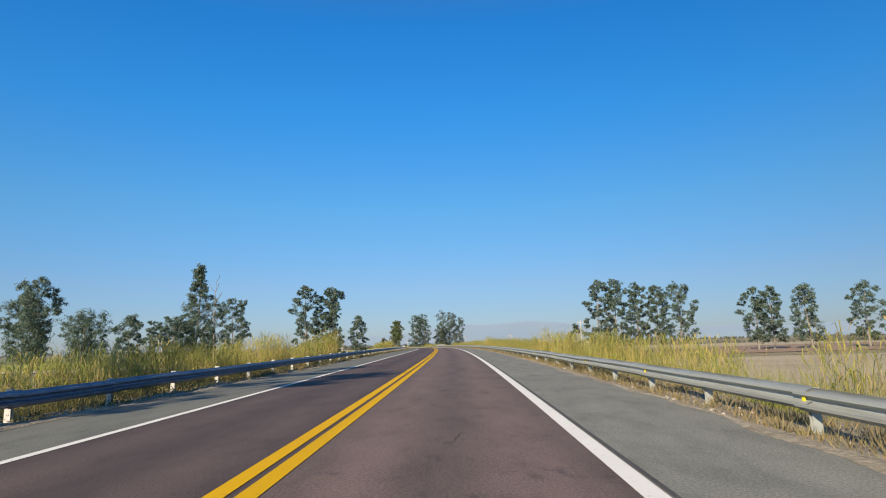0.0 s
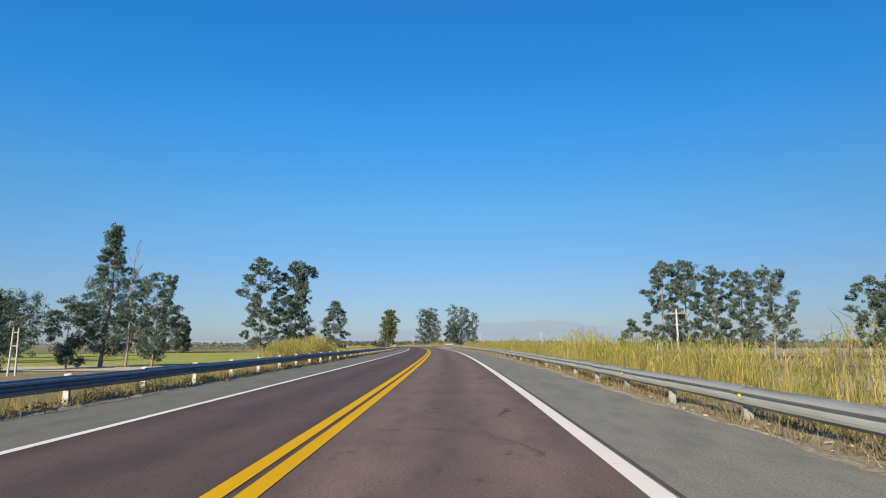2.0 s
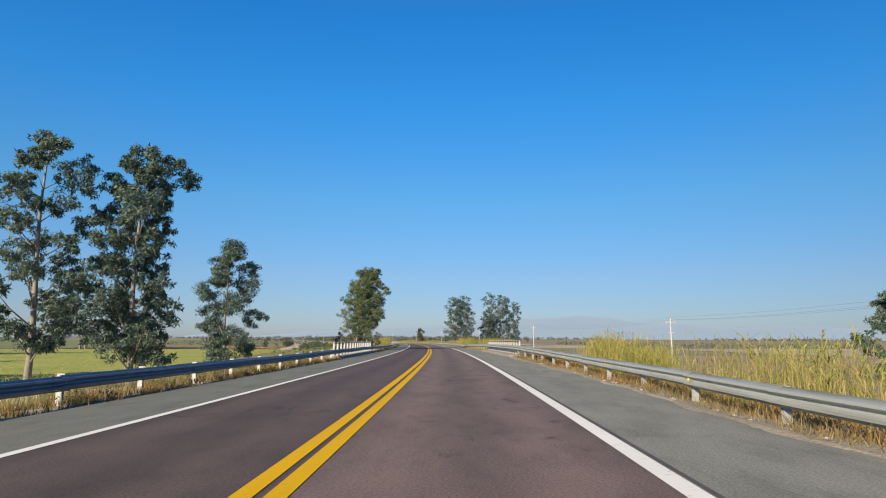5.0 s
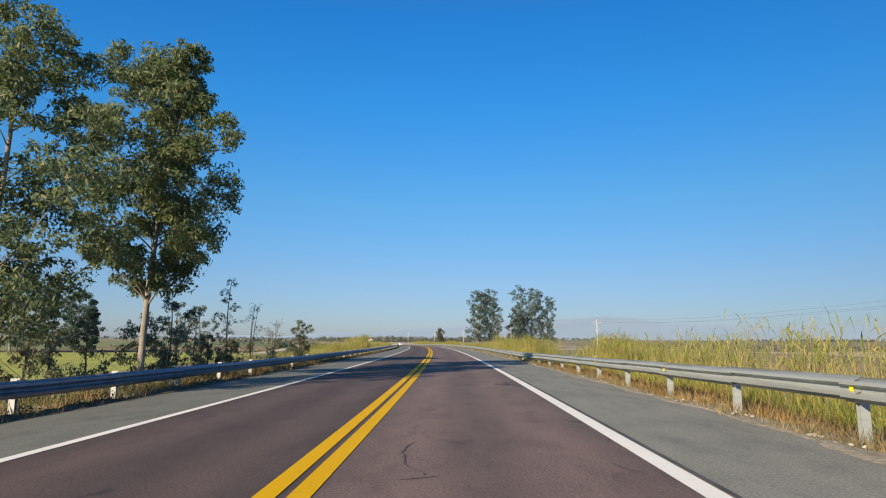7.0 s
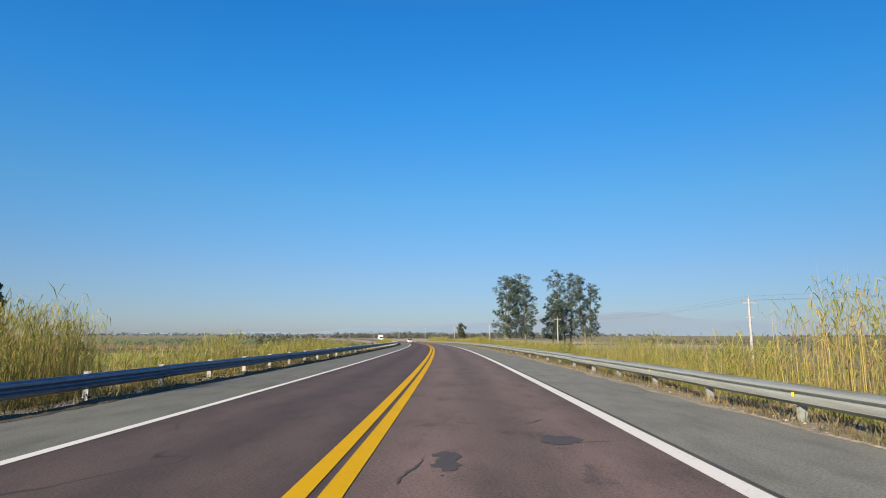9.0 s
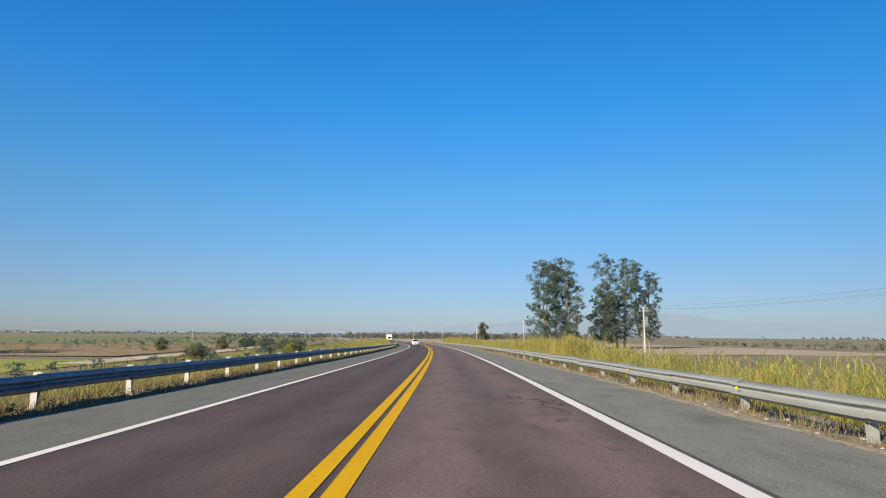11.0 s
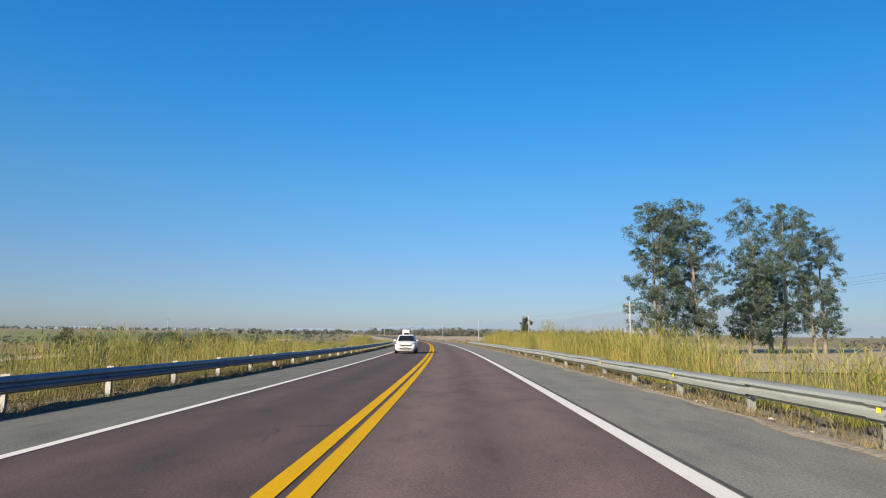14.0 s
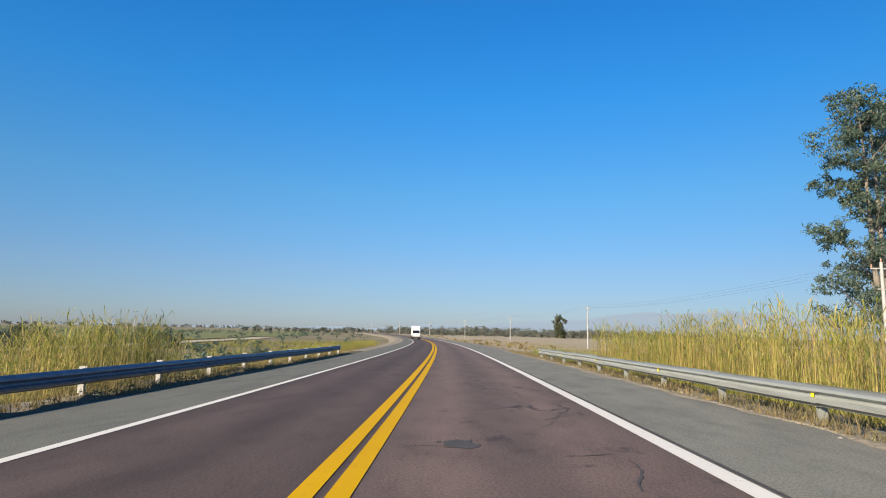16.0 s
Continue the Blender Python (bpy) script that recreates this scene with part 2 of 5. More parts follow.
def steel(name, colour, rough, metal):
    """Zinc-coated steel with long pale and dark weathering streaks and spattered dirt."""
    m, n, l, b = mat(name, rough, metal)
    long_ = noise_node(n, l, 3.0, 5, coords(n, l, (1.0, 0.22, 3.0)))
    spat = noise_node(n, l, 26, 4, coords(n, l), 0.75)
    c = ramp(n, l, long_, [(0.28, tuple(x * 0.72 for x in colour)), (0.5, colour), (0.74, tuple(x * 1.15 for x in colour))])
    # algae and dust cling to the top flange in uneven patches
    sep = n.new("ShaderNodeSeparateXYZ")
    l.new(coords(n, l), sep.inputs[0])
    top = n.new("ShaderNodeMapRange")
    top.inputs[1].default_value, top.inputs[2].default_value = 0.095, 0.14
    l.new(sep.outputs[2], top.inputs[0])
    patch = mix(n, l, 1.0, top.outputs[0], ramp(n, l, long_, [(0.3, (0.9, 0.9, 0.9)), (0.7, (0.35, 0.35, 0.35))]), "MULTIPLY")
    c = mix(n, l, patch, c, (0.085, 0.092, 0.075))
    c = mix(n, l, ramp(n, l, spat, [(0.58, (0, 0, 0)), (0.78, (0.4, 0.4, 0.4))]), c, (0.13, 0.12, 0.09))
    l.new(c, b.inputs["Base Color"])
    l.new(ramp(n, l, long_, [(0.3, (0.75, 0.75, 0.75)), (0.7, (0.42, 0.42, 0.42))]), b.inputs["Roughness"])
    bump(n, l, b, spat, 0.12, 0.004)
    return m


M_LANE = asphalt("lane_asphalt", (0.110, 0.082, 0.072), True)
M_SHOULDER = asphalt("shoulder_asphalt", (0.150, 0.153, 0.130), False)
M_SEAM = plain("dark_seam", (0.055, 0.052, 0.05), 0.9, 0, 0.5, 1.5, 0.3)
M_YELLOW = paint("yellow_line_paint", (0.59, 0.345, 0.0))
M_WHITE = paint("white_line_paint", (0.68, 0.67, 0.62))
M_VERGE = soil("verge_soil", [(0.3, (0.12, 0.10, 0.062)), (0.5, (0.21, 0.178, 0.12)), (0.72, (0.33, 0.295, 0.225))], 0.9, 12)
# verge soil darkened to paint the guardrail's shadow along its foot
M_RAILSHADE = soil("rail_shade_soil", [(0.3, (0.035, 0.030, 0.018)), (0.55, (0.06, 0.05, 0.028)), (0.75, (0.11, 0.09, 0.05))], 0.7, 9)
M_PLAIN = soil("plain_ground", [(0.36, (0.085, 0.10, 0.032)), (0.5, (0.16, 0.14, 0.068)), (0.64, (0.25, 0.20, 0.115))], 0.012, 0.7, 0.6, 0.5)
M_FIELD = soil("green_crop", [(0.3, (0.145, 0.185, 0.022)), (0.5, (0.25, 0.275, 0.038)), (0.7, (0.34, 0.33, 0.055))], 0.05, 1.5, 0.8, 0.4)
M_DRY = soil("dry_field", [(0.3, (0.22, 0.18, 0.11)), (0.5, (0.32, 0.265, 0.17)), (0.7, (0.40, 0.34, 0.22))], 0.05, 1.2, 0.6, 0.3)
M_PLOUGH = soil("ploughed_field", [(0.3, (0.17, 0.11, 0.07)), (0.5, (0.24, 0.16, 0.105)), (0.7, (0.29, 0.20, 0.13))], 0.04, 0.9, 0.6, 0.3)
M_STUBBLE = soil("brown_stubble", [(0.3, (0.13, 0.095, 0.055)), (0.5, (0.22, 0.165, 0.095)), (0.7, (0.34, 0.26, 0.15))], 0.16, 1.1, 1.0, 0.5)
M_FARCROP = soil("far_crop_green", [(0.3, (0.075, 0.10, 0.028)), (0.5, (0.12, 0.15, 0.04)), (0.7, (0.19, 0.19, 0.07))], 0.03, 0.8, 0.6, 0.4)
M_SAND = soil("river_sand", [(0.3, (0.33, 0.29, 0.22)), (0.6, (0.45, 0.40, 0.31)), (0.75, (0.5, 0.45, 0.36))], 0.1, 2.0, 0.4, 0.1)
M_ZINC = steel("galvanised_steel", (0.34, 0.365, 0.345), 0.55, 0.35)
# darker, bluer zinc: the shade on this rail's face is in the colour
M_ZINC_SHADE = plain("shaded_steel", (0.17, 0.20, 0.26), 0.5, 0.45, 0.4, 2.0, 0.05)
M_POSTW = plain("white_post_paint", (0.45, 0.44, 0.405), 0.7, 0, 0.4, 7.0)
M_KERB = plain("dusty_kerb", (0.27, 0.235, 0.185), 0.92, 0, 0.4, 2.0, 0.4)
M_CONCRETE = plain("concrete", (0.42, 0.41, 0.38), 0.85, 0, 0.3, 2.5, 0.3)
M_REFLECT = plain("yellow_reflector", (0.85, 0.68, 0.02), 0.25, 0, 0.1)
M_BARK = plain("smooth_gum_bark", (0.22, 0.195, 0.16), 0.85, 0, 0.45, 1.6, 0.5)
M_BARKD = plain("dark_bark", (0.10, 0.075, 0.055), 0.9, 0, 0.45, 2.0, 0.6)
M_GUM = foliage("gum_leaves", [(0.0, (0.075, 0.112, 0.055)), (0.5, (0.150, 0.200, 0.095)), (0.85, (0.235, 0.280, 0.140)), (1.0, (0.31, 0.28, 0.13))], 0.45, 0.5)
# gum leaves' own grey-green, turned bluer and paler for distance haze
M_GUMB = foliage("hazed_grey_gum_leaves", [(0.0, (0.052, 0.090, 0.072)), (0.5, (0.098, 0.148, 0.118)), (0.9, (0.160, 0.212, 0.165)), (1.0, (0.235, 0.255, 0.18))], 0.5, 0.4)
M_SCRUB = foliage("grey_scrub_leaves", [(0.0, (0.090, 0.105, 0.065)), (0.5, (0.160, 0.175, 0.105)), (1.0, (0.26, 0.25, 0.155))], 0.55, 0.5)
M_BUSH = foliage("bush_leaves", [(0.0, (0.052, 0.068, 0.034)), (0.5, (0.105, 0.122, 0.060)), (1.0, (0.19, 0.185, 0.10))], 0.6, 0.4)
M_CANE = foliage("cane_grass", [(0.0, (0.16, 0.21, 0.045)), (0.35, (0.28, 0.31, 0.065)), (0.65, (0.40, 0.37, 0.095)), (0.87, (0.50, 0.41, 0.16)), (1.0, (0.34, 0.23, 0.10))], 0.65, 0.42)
M_STEM = foliage("cane_stems", [(0.0, (0.30, 0.24, 0.09)), (0.5, (0.46, 0.36, 0.15)), (0.8, (0.38, 0.36, 0.10)), (1.0, (0.30, 0.17, 0.07))], 0.7, 0.2)
M_RUST = foliage("rusty_dry_grass", [(0.0, (0.13, 0.075, 0.028)), (0.4, (0.25, 0.145, 0.055)), (0.8, (0.36, 0.235, 0.10)), (1.0, (0.17, 0.15, 0.04))], 0.75, 0.2)
M_DULL = foliage("dull_dry_grass", [(0.0, (0.10, 0.085, 0.045)), (0.4, (0.19, 0.155, 0.085)), (0.8, (0.29, 0.24, 0.14)), (1.0, (0.13, 0.14, 0.05))], 0.75, 0.2)
M_PALE = foliage("pale_grass", [(0.0, (0.16, 0.14, 0.06)), (0.5, (0.28, 0.245, 0.11)), (0.8, (0.22, 0.23, 0.07)), (1.0, (0.36, 0.29, 0.15))], 0.7, 0.3)
M_GREEN = foliage("green_grass", [(0.0, (0.12, 0.16, 0.03)), (0.5, (0.24, 0.27, 0.05)), (1.0, (0.40, 0.37, 0.11))], 0.65, 0.35)
M_STRAW = foliage("dry_grass", [(0.0, (0.16, 0.13, 0.04)), (0.4, (0.26, 0.19, 0.075)), (0.8, (0.38, 0.29, 0.14)), (1.0, (0.14, 0.17, 0.04))], 0.7, 0.25)
# the hills emit a blue-grey, so the haze is painted as glow
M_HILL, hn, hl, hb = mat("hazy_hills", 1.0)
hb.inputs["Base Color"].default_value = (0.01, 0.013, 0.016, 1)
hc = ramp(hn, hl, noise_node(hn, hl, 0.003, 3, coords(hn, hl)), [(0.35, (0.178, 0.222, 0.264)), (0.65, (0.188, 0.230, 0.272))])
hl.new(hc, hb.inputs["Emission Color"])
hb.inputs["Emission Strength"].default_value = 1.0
# greyed, lightened leaf colours that paint distance haze onto the far trees
M_HAZED = foliage("hazed_leaves", [(0.0, (0.085, 0.098, 0.085)), (0.5, (0.13, 0.142, 0.122)), (1.0, (0.19, 0.195, 0.165))], 0.8, 0.2)


# ---- builders ----
def link(name, verts, faces, material, smooth=False, parent=None):
    me = bpy.data.meshes.new(name)
    me.from_pydata([tuple(v) for v in verts], [], [tuple(f) for f in faces])
    me.materials.append(material)
    if smooth:
        me.shade_smooth()
    ob = new(name, me)
    ob.parent = parent
    return ob


def part(name, bm, material, parent=None, label=""):
    me = bpy.data.meshes.new(name)
    bm.to_mesh(me)
    bm.free()
    me.materials.append(material)
    ob = new(name, me)
    ob.parent = parent
    return tagged(ob, label) if label else ob


def empty(name, m=None):
    ob = new(name)
    ob.empty_display_size = 0.2
    if m is not None:
        ob.matrix_basis = m
    return ob


def strip(name, ss, us, zfun, material, label="", category="", uv=True, smooth=True):
    """A sheet along the road through the offsets us at the chainages ss."""
    S, U = np.meshgrid(ss, us, indexing="ij")
    X, Y = at(S, U)
    Z = zfun(S, U)
    v = np.stack([X, Y, Z], -1).reshape(-1, 3)
    nu = len(us)
    f = [(i * nu + j, i * nu + j + 1, (i + 1) * nu + j + 1, (i + 1) * nu + j) for i in range(len(ss) - 1) for j in range(nu - 1)]
    ob = link(name, v.tolist(), f, material, smooth)
    if uv:
        lay = ob.data.uv_layers.new(name="road")
        idx = np.empty(len(ob.data.loops), np.int32)
        ob.data.loops.foreach_get("vertex_index", idx)
        lay.data.foreach_set("uv", np.stack([U.reshape(-1)[idx], S.reshape(-1)[idx]], -1).reshape(-1).astype(np.float32))
    if label:
        tagged(ob, label, category, kind="structure")
    return ob


def box(bm, x0, x1, y0, y1, z0, z1, bevel=0.0):
    vs = [bm.verts.new(p) for p in ((x0, y0, z0), (x1, y0, z0), (x1, y1, z0), (x0, y1, z0), (x0, y0, z1), (x1, y0, z1), (x1, y1, z1), (x0, y1, z1))]
    fs = [bm.faces.new([vs[i] for i in q]) for q in ((3, 2, 1, 0), (4, 5, 6, 7), (0, 1, 5, 4), (1, 2, 6, 5), (2, 3, 7, 6), (3, 0, 4, 7))]
    if bevel:
        es = list({e for f in fs for e in f.edges})
        bmesh.ops.bevel(bm, geom=es, offset=bevel, segments=1, affect="EDGES")
    return bm


def tube(pts, radii, sides=7):
    """Vertices and faces of a tapered tube through pts."""
    pts = [Vector(p) for p in pts]
    V, F = [], []
    for i, p in enumerate(pts):
        d = (pts[min(i + 1, len(pts) - 1)] - pts[max(i - 1, 0)]).normalized()
        a = d.orthogonal().normalized()
        b = d.cross(a)
        for k in range(sides):
            t = 2 * math.pi * k / sides
            V.append(tuple(p + (a * math.cos(t) + b * math.sin(t)) * radii[i]))
    for i in range(len(pts) - 1):
        for k in range(sides):
            F.append((i * sides + k, i * sides + (k + 1) % sides, (i + 1) * sides + (k + 1) % sides, (i + 1) * sides + k))
    return V, F


def merge(parts):
    V, F = [], []
    for v, f in parts:
        o = len(V)
        V += v
        F += [tuple(i + o for i in q) for q in f]
    return V, F


# ---- ground, road, fields ----
gx = np.concatenate([np.linspace(-4800, -700, 18), np.linspace(-600, 600, 41), np.linspace(700, 4800, 18)])
gy = np.concatenate([np.linspace(-1500, -300, 6), np.linspace(-200, 1400, 54), np.linspace(1600, 4900, 14)])
GX, GY = np.meshgrid(gx, gy, indexing="ij")
GZ = PLAIN + 0.05 * np.sin(GX / 61.0) * np.cos(GY / 83.0)
ng = len(gy)
tagged(link("ground", np.stack([GX, GY, GZ - 0.06], -1).reshape(-1, 3).tolist(),
            [(i * ng + j, (i + 1) * ng + j, (i + 1) * ng + j + 1, i * ng + j + 1) for i in range(len(gx) - 1) for j in range(ng - 1)], M_PLAIN, True),
       "wide flat farm plain of dry grass and low scrub", "ground", kind="structure")

BR0, BR1 = 235.7, 264.6
ROAD_S = np.arange(-150, 1400.1, 3.0)
strip("road", ROAD_S, [-3.35, -2.5, -1.7, -0.85, 0, 0.85, 1.7, 2.5, 3.35], lambda s, u: road_z(s) - fall(s, u), M_LANE,
      "two-lane carriageway of worn reddish brown asphalt", "road")
for side, nm in ((-1, "left"), (1, "right")):
    strip("shoulder_" + nm, ROAD_S, sorted([side * 3.35, side * 4.5, side * 5.75]), lambda s, u: road_z(s) - fall(s, u), M_SHOULDER,
          "grey asphalt shoulder beside the carriageway", "road")
FINE_S = np.arange(-150, 1400.1, 1.5)


def line(name, u, w, material, label):
    strip(name, FINE_S, [u - w / 2, u + w / 2], lambda s, q: road_z(s) - fall(s, q) + 0.006, material, label, "road marking")


line("centre_line_left", -0.135, 0.185, M_YELLOW, "solid yellow centre line painted on the asphalt")
line("centre_line_right", 0.135, 0.185, M_YELLOW, "solid yellow centre line painted on the asphalt")
line("edge_line_left", -3.35, 0.16, M_WHITE, "solid white edge line painted on the asphalt")
line("edge_line_right", 3.35, 0.205, M_WHITE, "solid white edge line painted on the asphalt")

strip("shoulder_seam", FINE_S, [3.475, 3.53], lambda s, u: road_z(s) - fall(s, u) + 0.004, M_SEAM, "dark open seam between carriageway and shoulder", "road")

bu = [5.75, 6.2, 6.7, 7.3, 8.2, 10, 12, 15, 19, 24, 28]


def verge_z(s, u):
    zr = road_z(s)
    a = np.abs(u)
    z = zr - fall(s, np.sign(u) * 5.75) - 0.10 * np.clip(a - 5.75, 0, 2.4) - 0.5 * np.clip(a - 8.2, 0, None)
    rough = 0.05 * np.sin(s * 1.7 + u * 3) + 0.04 * np.sin(s * 0.63 - u * 2.1) + 0.03 * np.sin(s * 4.1 + u * 5)
    return np.maximum(z + rough * np.clip((a - 5.75) / 0.8, 0, 1) - np.where(a < 5.76, 0.03, 0), PLAIN - 0.9)


for side, nm in ((-1, "left"), (1, "right")):
    for a, b in ((-150, BR0), (BR1, 1400)):
        strip("embankment_" + nm, np.arange(a, b + 0.01, (b - a) / round((b - a) / 1.5)), sorted(side * q for q in bu), verge_z, M_VERGE,
              "dry earth verge and embankment slope below the guardrail", "embankment", uv=False)


def field(name, s0, s1, u0, u1, material, label, dz=0.05):
    strip(name, np.linspace(s0, s1, 40), np.linspace(wide(u0), wide(u1), 14), lambda s, u: 0 * s + PLAIN + dz + 0.03 * np.sin(s / 17.0 + u / 9.0), material, label, "field", uv=False)


field("green_field", 255, 540, -420, -62, M_FIELD, "flat bright green crop field beside the road", 0.05)
field("stubble_field", 560, 715, -185, -76, M_STUBBLE, "rough field of brown dry stubble", 0.12)
field("low_crop", 715, 898, -188, -76, M_FARCROP, "low green crop past the stubble", 0.13)
field("dirt_track", 520, 860, -70, -62, M_SAND, "pale dirt farm track along the field edge", 0.12)
field("far_crop", 560, 900, -420, -190, M_FARCROP, "green crop field behind the stubble", 0.14)
field("far_green_field", 900, 1450, -600, -60, M_FARCROP, "green crop field far off", 0.05)
field("ploughed_field", 230, 420, 24, 420, M_PLOUGH, "bare brown ploughed field beside the road", 0.05)
field("bare_field", -100, 190, 30, 300, M_DRY, "bare dry field behind the tall grass", 0.05)
field("straw_strip", 380, 560, 170, 420, M_DRY, "pale straw strip between the ploughed field and the hedge", 0.14)
field("dry_grass_field", 600, 1350, 20, 190, M_DRY, "pale dry grass field beside the road", 0.05)
field("dry_riverbed", 233, 267, -300, 24, M_SAND, "dry sandy river bed under the bridge", 0.12)
# ---- guardrails ----
PITCH = 3.81


def beam_mesh(name):
    """One W-beam panel, its face towards +x, along +y."""
    prof = [(-0.010, -0.155), (0.0, -0.150), (0.012, -0.125), (0.075, -0.100), (0.080, -0.060), (0.012, -0.030), (0.0, 0.0),
            (0.012, 0.030), (0.080, 0.060), (0.075, 0.100), (0.012, 0.125), (0.0, 0.150), (-0.010, 0.155)]
    V, F = [], []
    n = len(prof)
    for y in (-0.16, PITCH * K + 0.16):
        V += [(x, y, z) for x, z in prof]
    V += [(x - 0.006, y, z) for y in (-0.16, PITCH * K + 0.16) for x, z in prof]
    for k in range(n - 1):
        F += [(k, n + k, n + k + 1, k + 1), (2 * n + k, 2 * n + k + 1, 3 * n + k + 1, 3 * n + k)]
    F += [(0, 2 * n, 3 * n, n), (n - 1, 2 * n - 1, 4 * n - 1, 3 * n - 1)]
    me = bpy.data.meshes.new(name)
    me.from_pydata(V, [], F)
    return me


def post_mesh(name, top, material):
    """A channel post with a spacer block, its flange towards +x."""
    bm = bmesh.new()
    w = 0.038
    box(bm, -0.16, -0.15, -w, w, -0.9, top)
    box(bm, -0.15, -0.04, -w, -w + 0.012, -0.9, top)
    box(bm, -0.15, -0.04, w - 0.012, w, -0.9, top)
    box(bm, -0.06, -0.005, -w * 0.8, w * 0.8, top - 0.30, top - 0.06)
    me = bpy.data.meshes.new(name)
    bm.to_mesh(me)
    bm.free()
    me.materials.append(material)
    return me


WANDER = {-1: ([0, 30, 104, 180, 258, 307, 380, 456, 520, 567, 640], [0, 0, 0.03, 0, 0, -0.07, 0, 0.075, 0.03, -0.01, 0]),
          1: ([0, 24, 99, 228, 562, 640], [0.015, 0.015, 0.01, 0, 0.01, 0.01])}


def lift(s, side):
    """The rails rise a little where they cross the bridge, and wander in height along the way."""
    high, reach = (0.275, 40) if side > 0 else (0.05, 15)
    return high * float(np.clip(1 - max(BR0 - s, s - BR1, 0) / reach, 0, 1)) + float(np.interp(s, *WANDER[side]))


def guardrail(name, label, side, u, s0, s1, ztop, steel, post_mat, over):
    root = tagged(empty(name, pose(*on_road(s0, u))), label, "guardrail")
    inv = root.matrix_basis.inverted()
    beam, post = beam_mesh("beam_panel"), post_mesh("post", over, post_mat)
    beam.materials.append(steel)
    bm = bmesh.new()
    box(bm, 0.0, 0.012, -0.034, 0.034, -0.03, 0.03, 0.004)
    refl = bpy.data.meshes.new("reflector")
    bm.to_mesh(refl)
    bm.free()
    refl.materials.append(M_REFLECT)
    bm = bmesh.new()
    bmesh.ops.create_cone(bm, cap_ends=True, segments=6, radius1=0.022, radius2=0.016, depth=0.02, matrix=Matrix.Rotation(math.pi / 2, 4, "Y"))
    bolt = bpy.data.meshes.new("bolt")
    bm.to_mesh(bolt)
    bm.free()
    bolt.materials.append(M_POSTW)
    rng = random.Random(5 + side)
    count = int((s1 - s0) / PITCH)
    for k in range(count + 1):
        s = s0 + k * PITCH
        yaw = math.degrees(head(s)) + (180 if side > 0 else 0)
        x, y, z = on_road(s, u)
        z += ztop + lift(s, side)
        if not (BR0 - 0.5 < s < BR1 + 0.5):
            p = new("post", post)
            p.parent = root
            p.matrix_basis = inv @ pose(x, y, z, rng.uniform(-1.5, 1.5), rng.uniform(-1.5, 1.5), yaw)
        if k % 2 == 0:
            q = new("reflector", refl) if side > 0 else new("bolt", bolt)
            q.parent = root
            q.matrix_basis = inv @ pose(x, y, z - 0.155, 0, 0, yaw) @ Matrix.Translation((0.03 if side > 0 else 0.012, 0.02, 0.0))
        if k < count:
            # panels sag and wander a little, as old ones do
            e = on_road(s + PITCH, u)
            d = Vector((e[0] - x, e[1] - y, e[2] + ztop + lift(s + PITCH, side) - z))
            o = Vector((x, y, z - 0.155 + rng.uniform(-0.012, 0.012)))
            m = Matrix.Translation(o) @ Euler((math.asin(d.z / d.length), 0, math.atan2(-d.x, d.y))).to_matrix().to_4x4()
            if side > 0:
                m = m @ Matrix.Translation((0, PITCH * K, 0)) @ Matrix.Rotation(math.pi, 4, "Z")
            b = new("beam_panel", beam)
            b.parent = root
            b.matrix_basis = inv @ m
    return root


guardrail("guardrail_near_oncoming_lane", "steel W-beam guardrail with white posts beside the shoulder", -1, -6.42, -28.8, 645, 0.56, M_ZINC_SHADE, M_POSTW, 0.035)
guardrail("guardrail_near_own_lane", "galvanised W-beam guardrail with small yellow reflectors", 1, 6.25, -28.8, 637, 0.50, M_ZINC, M_ZINC, -0.02)

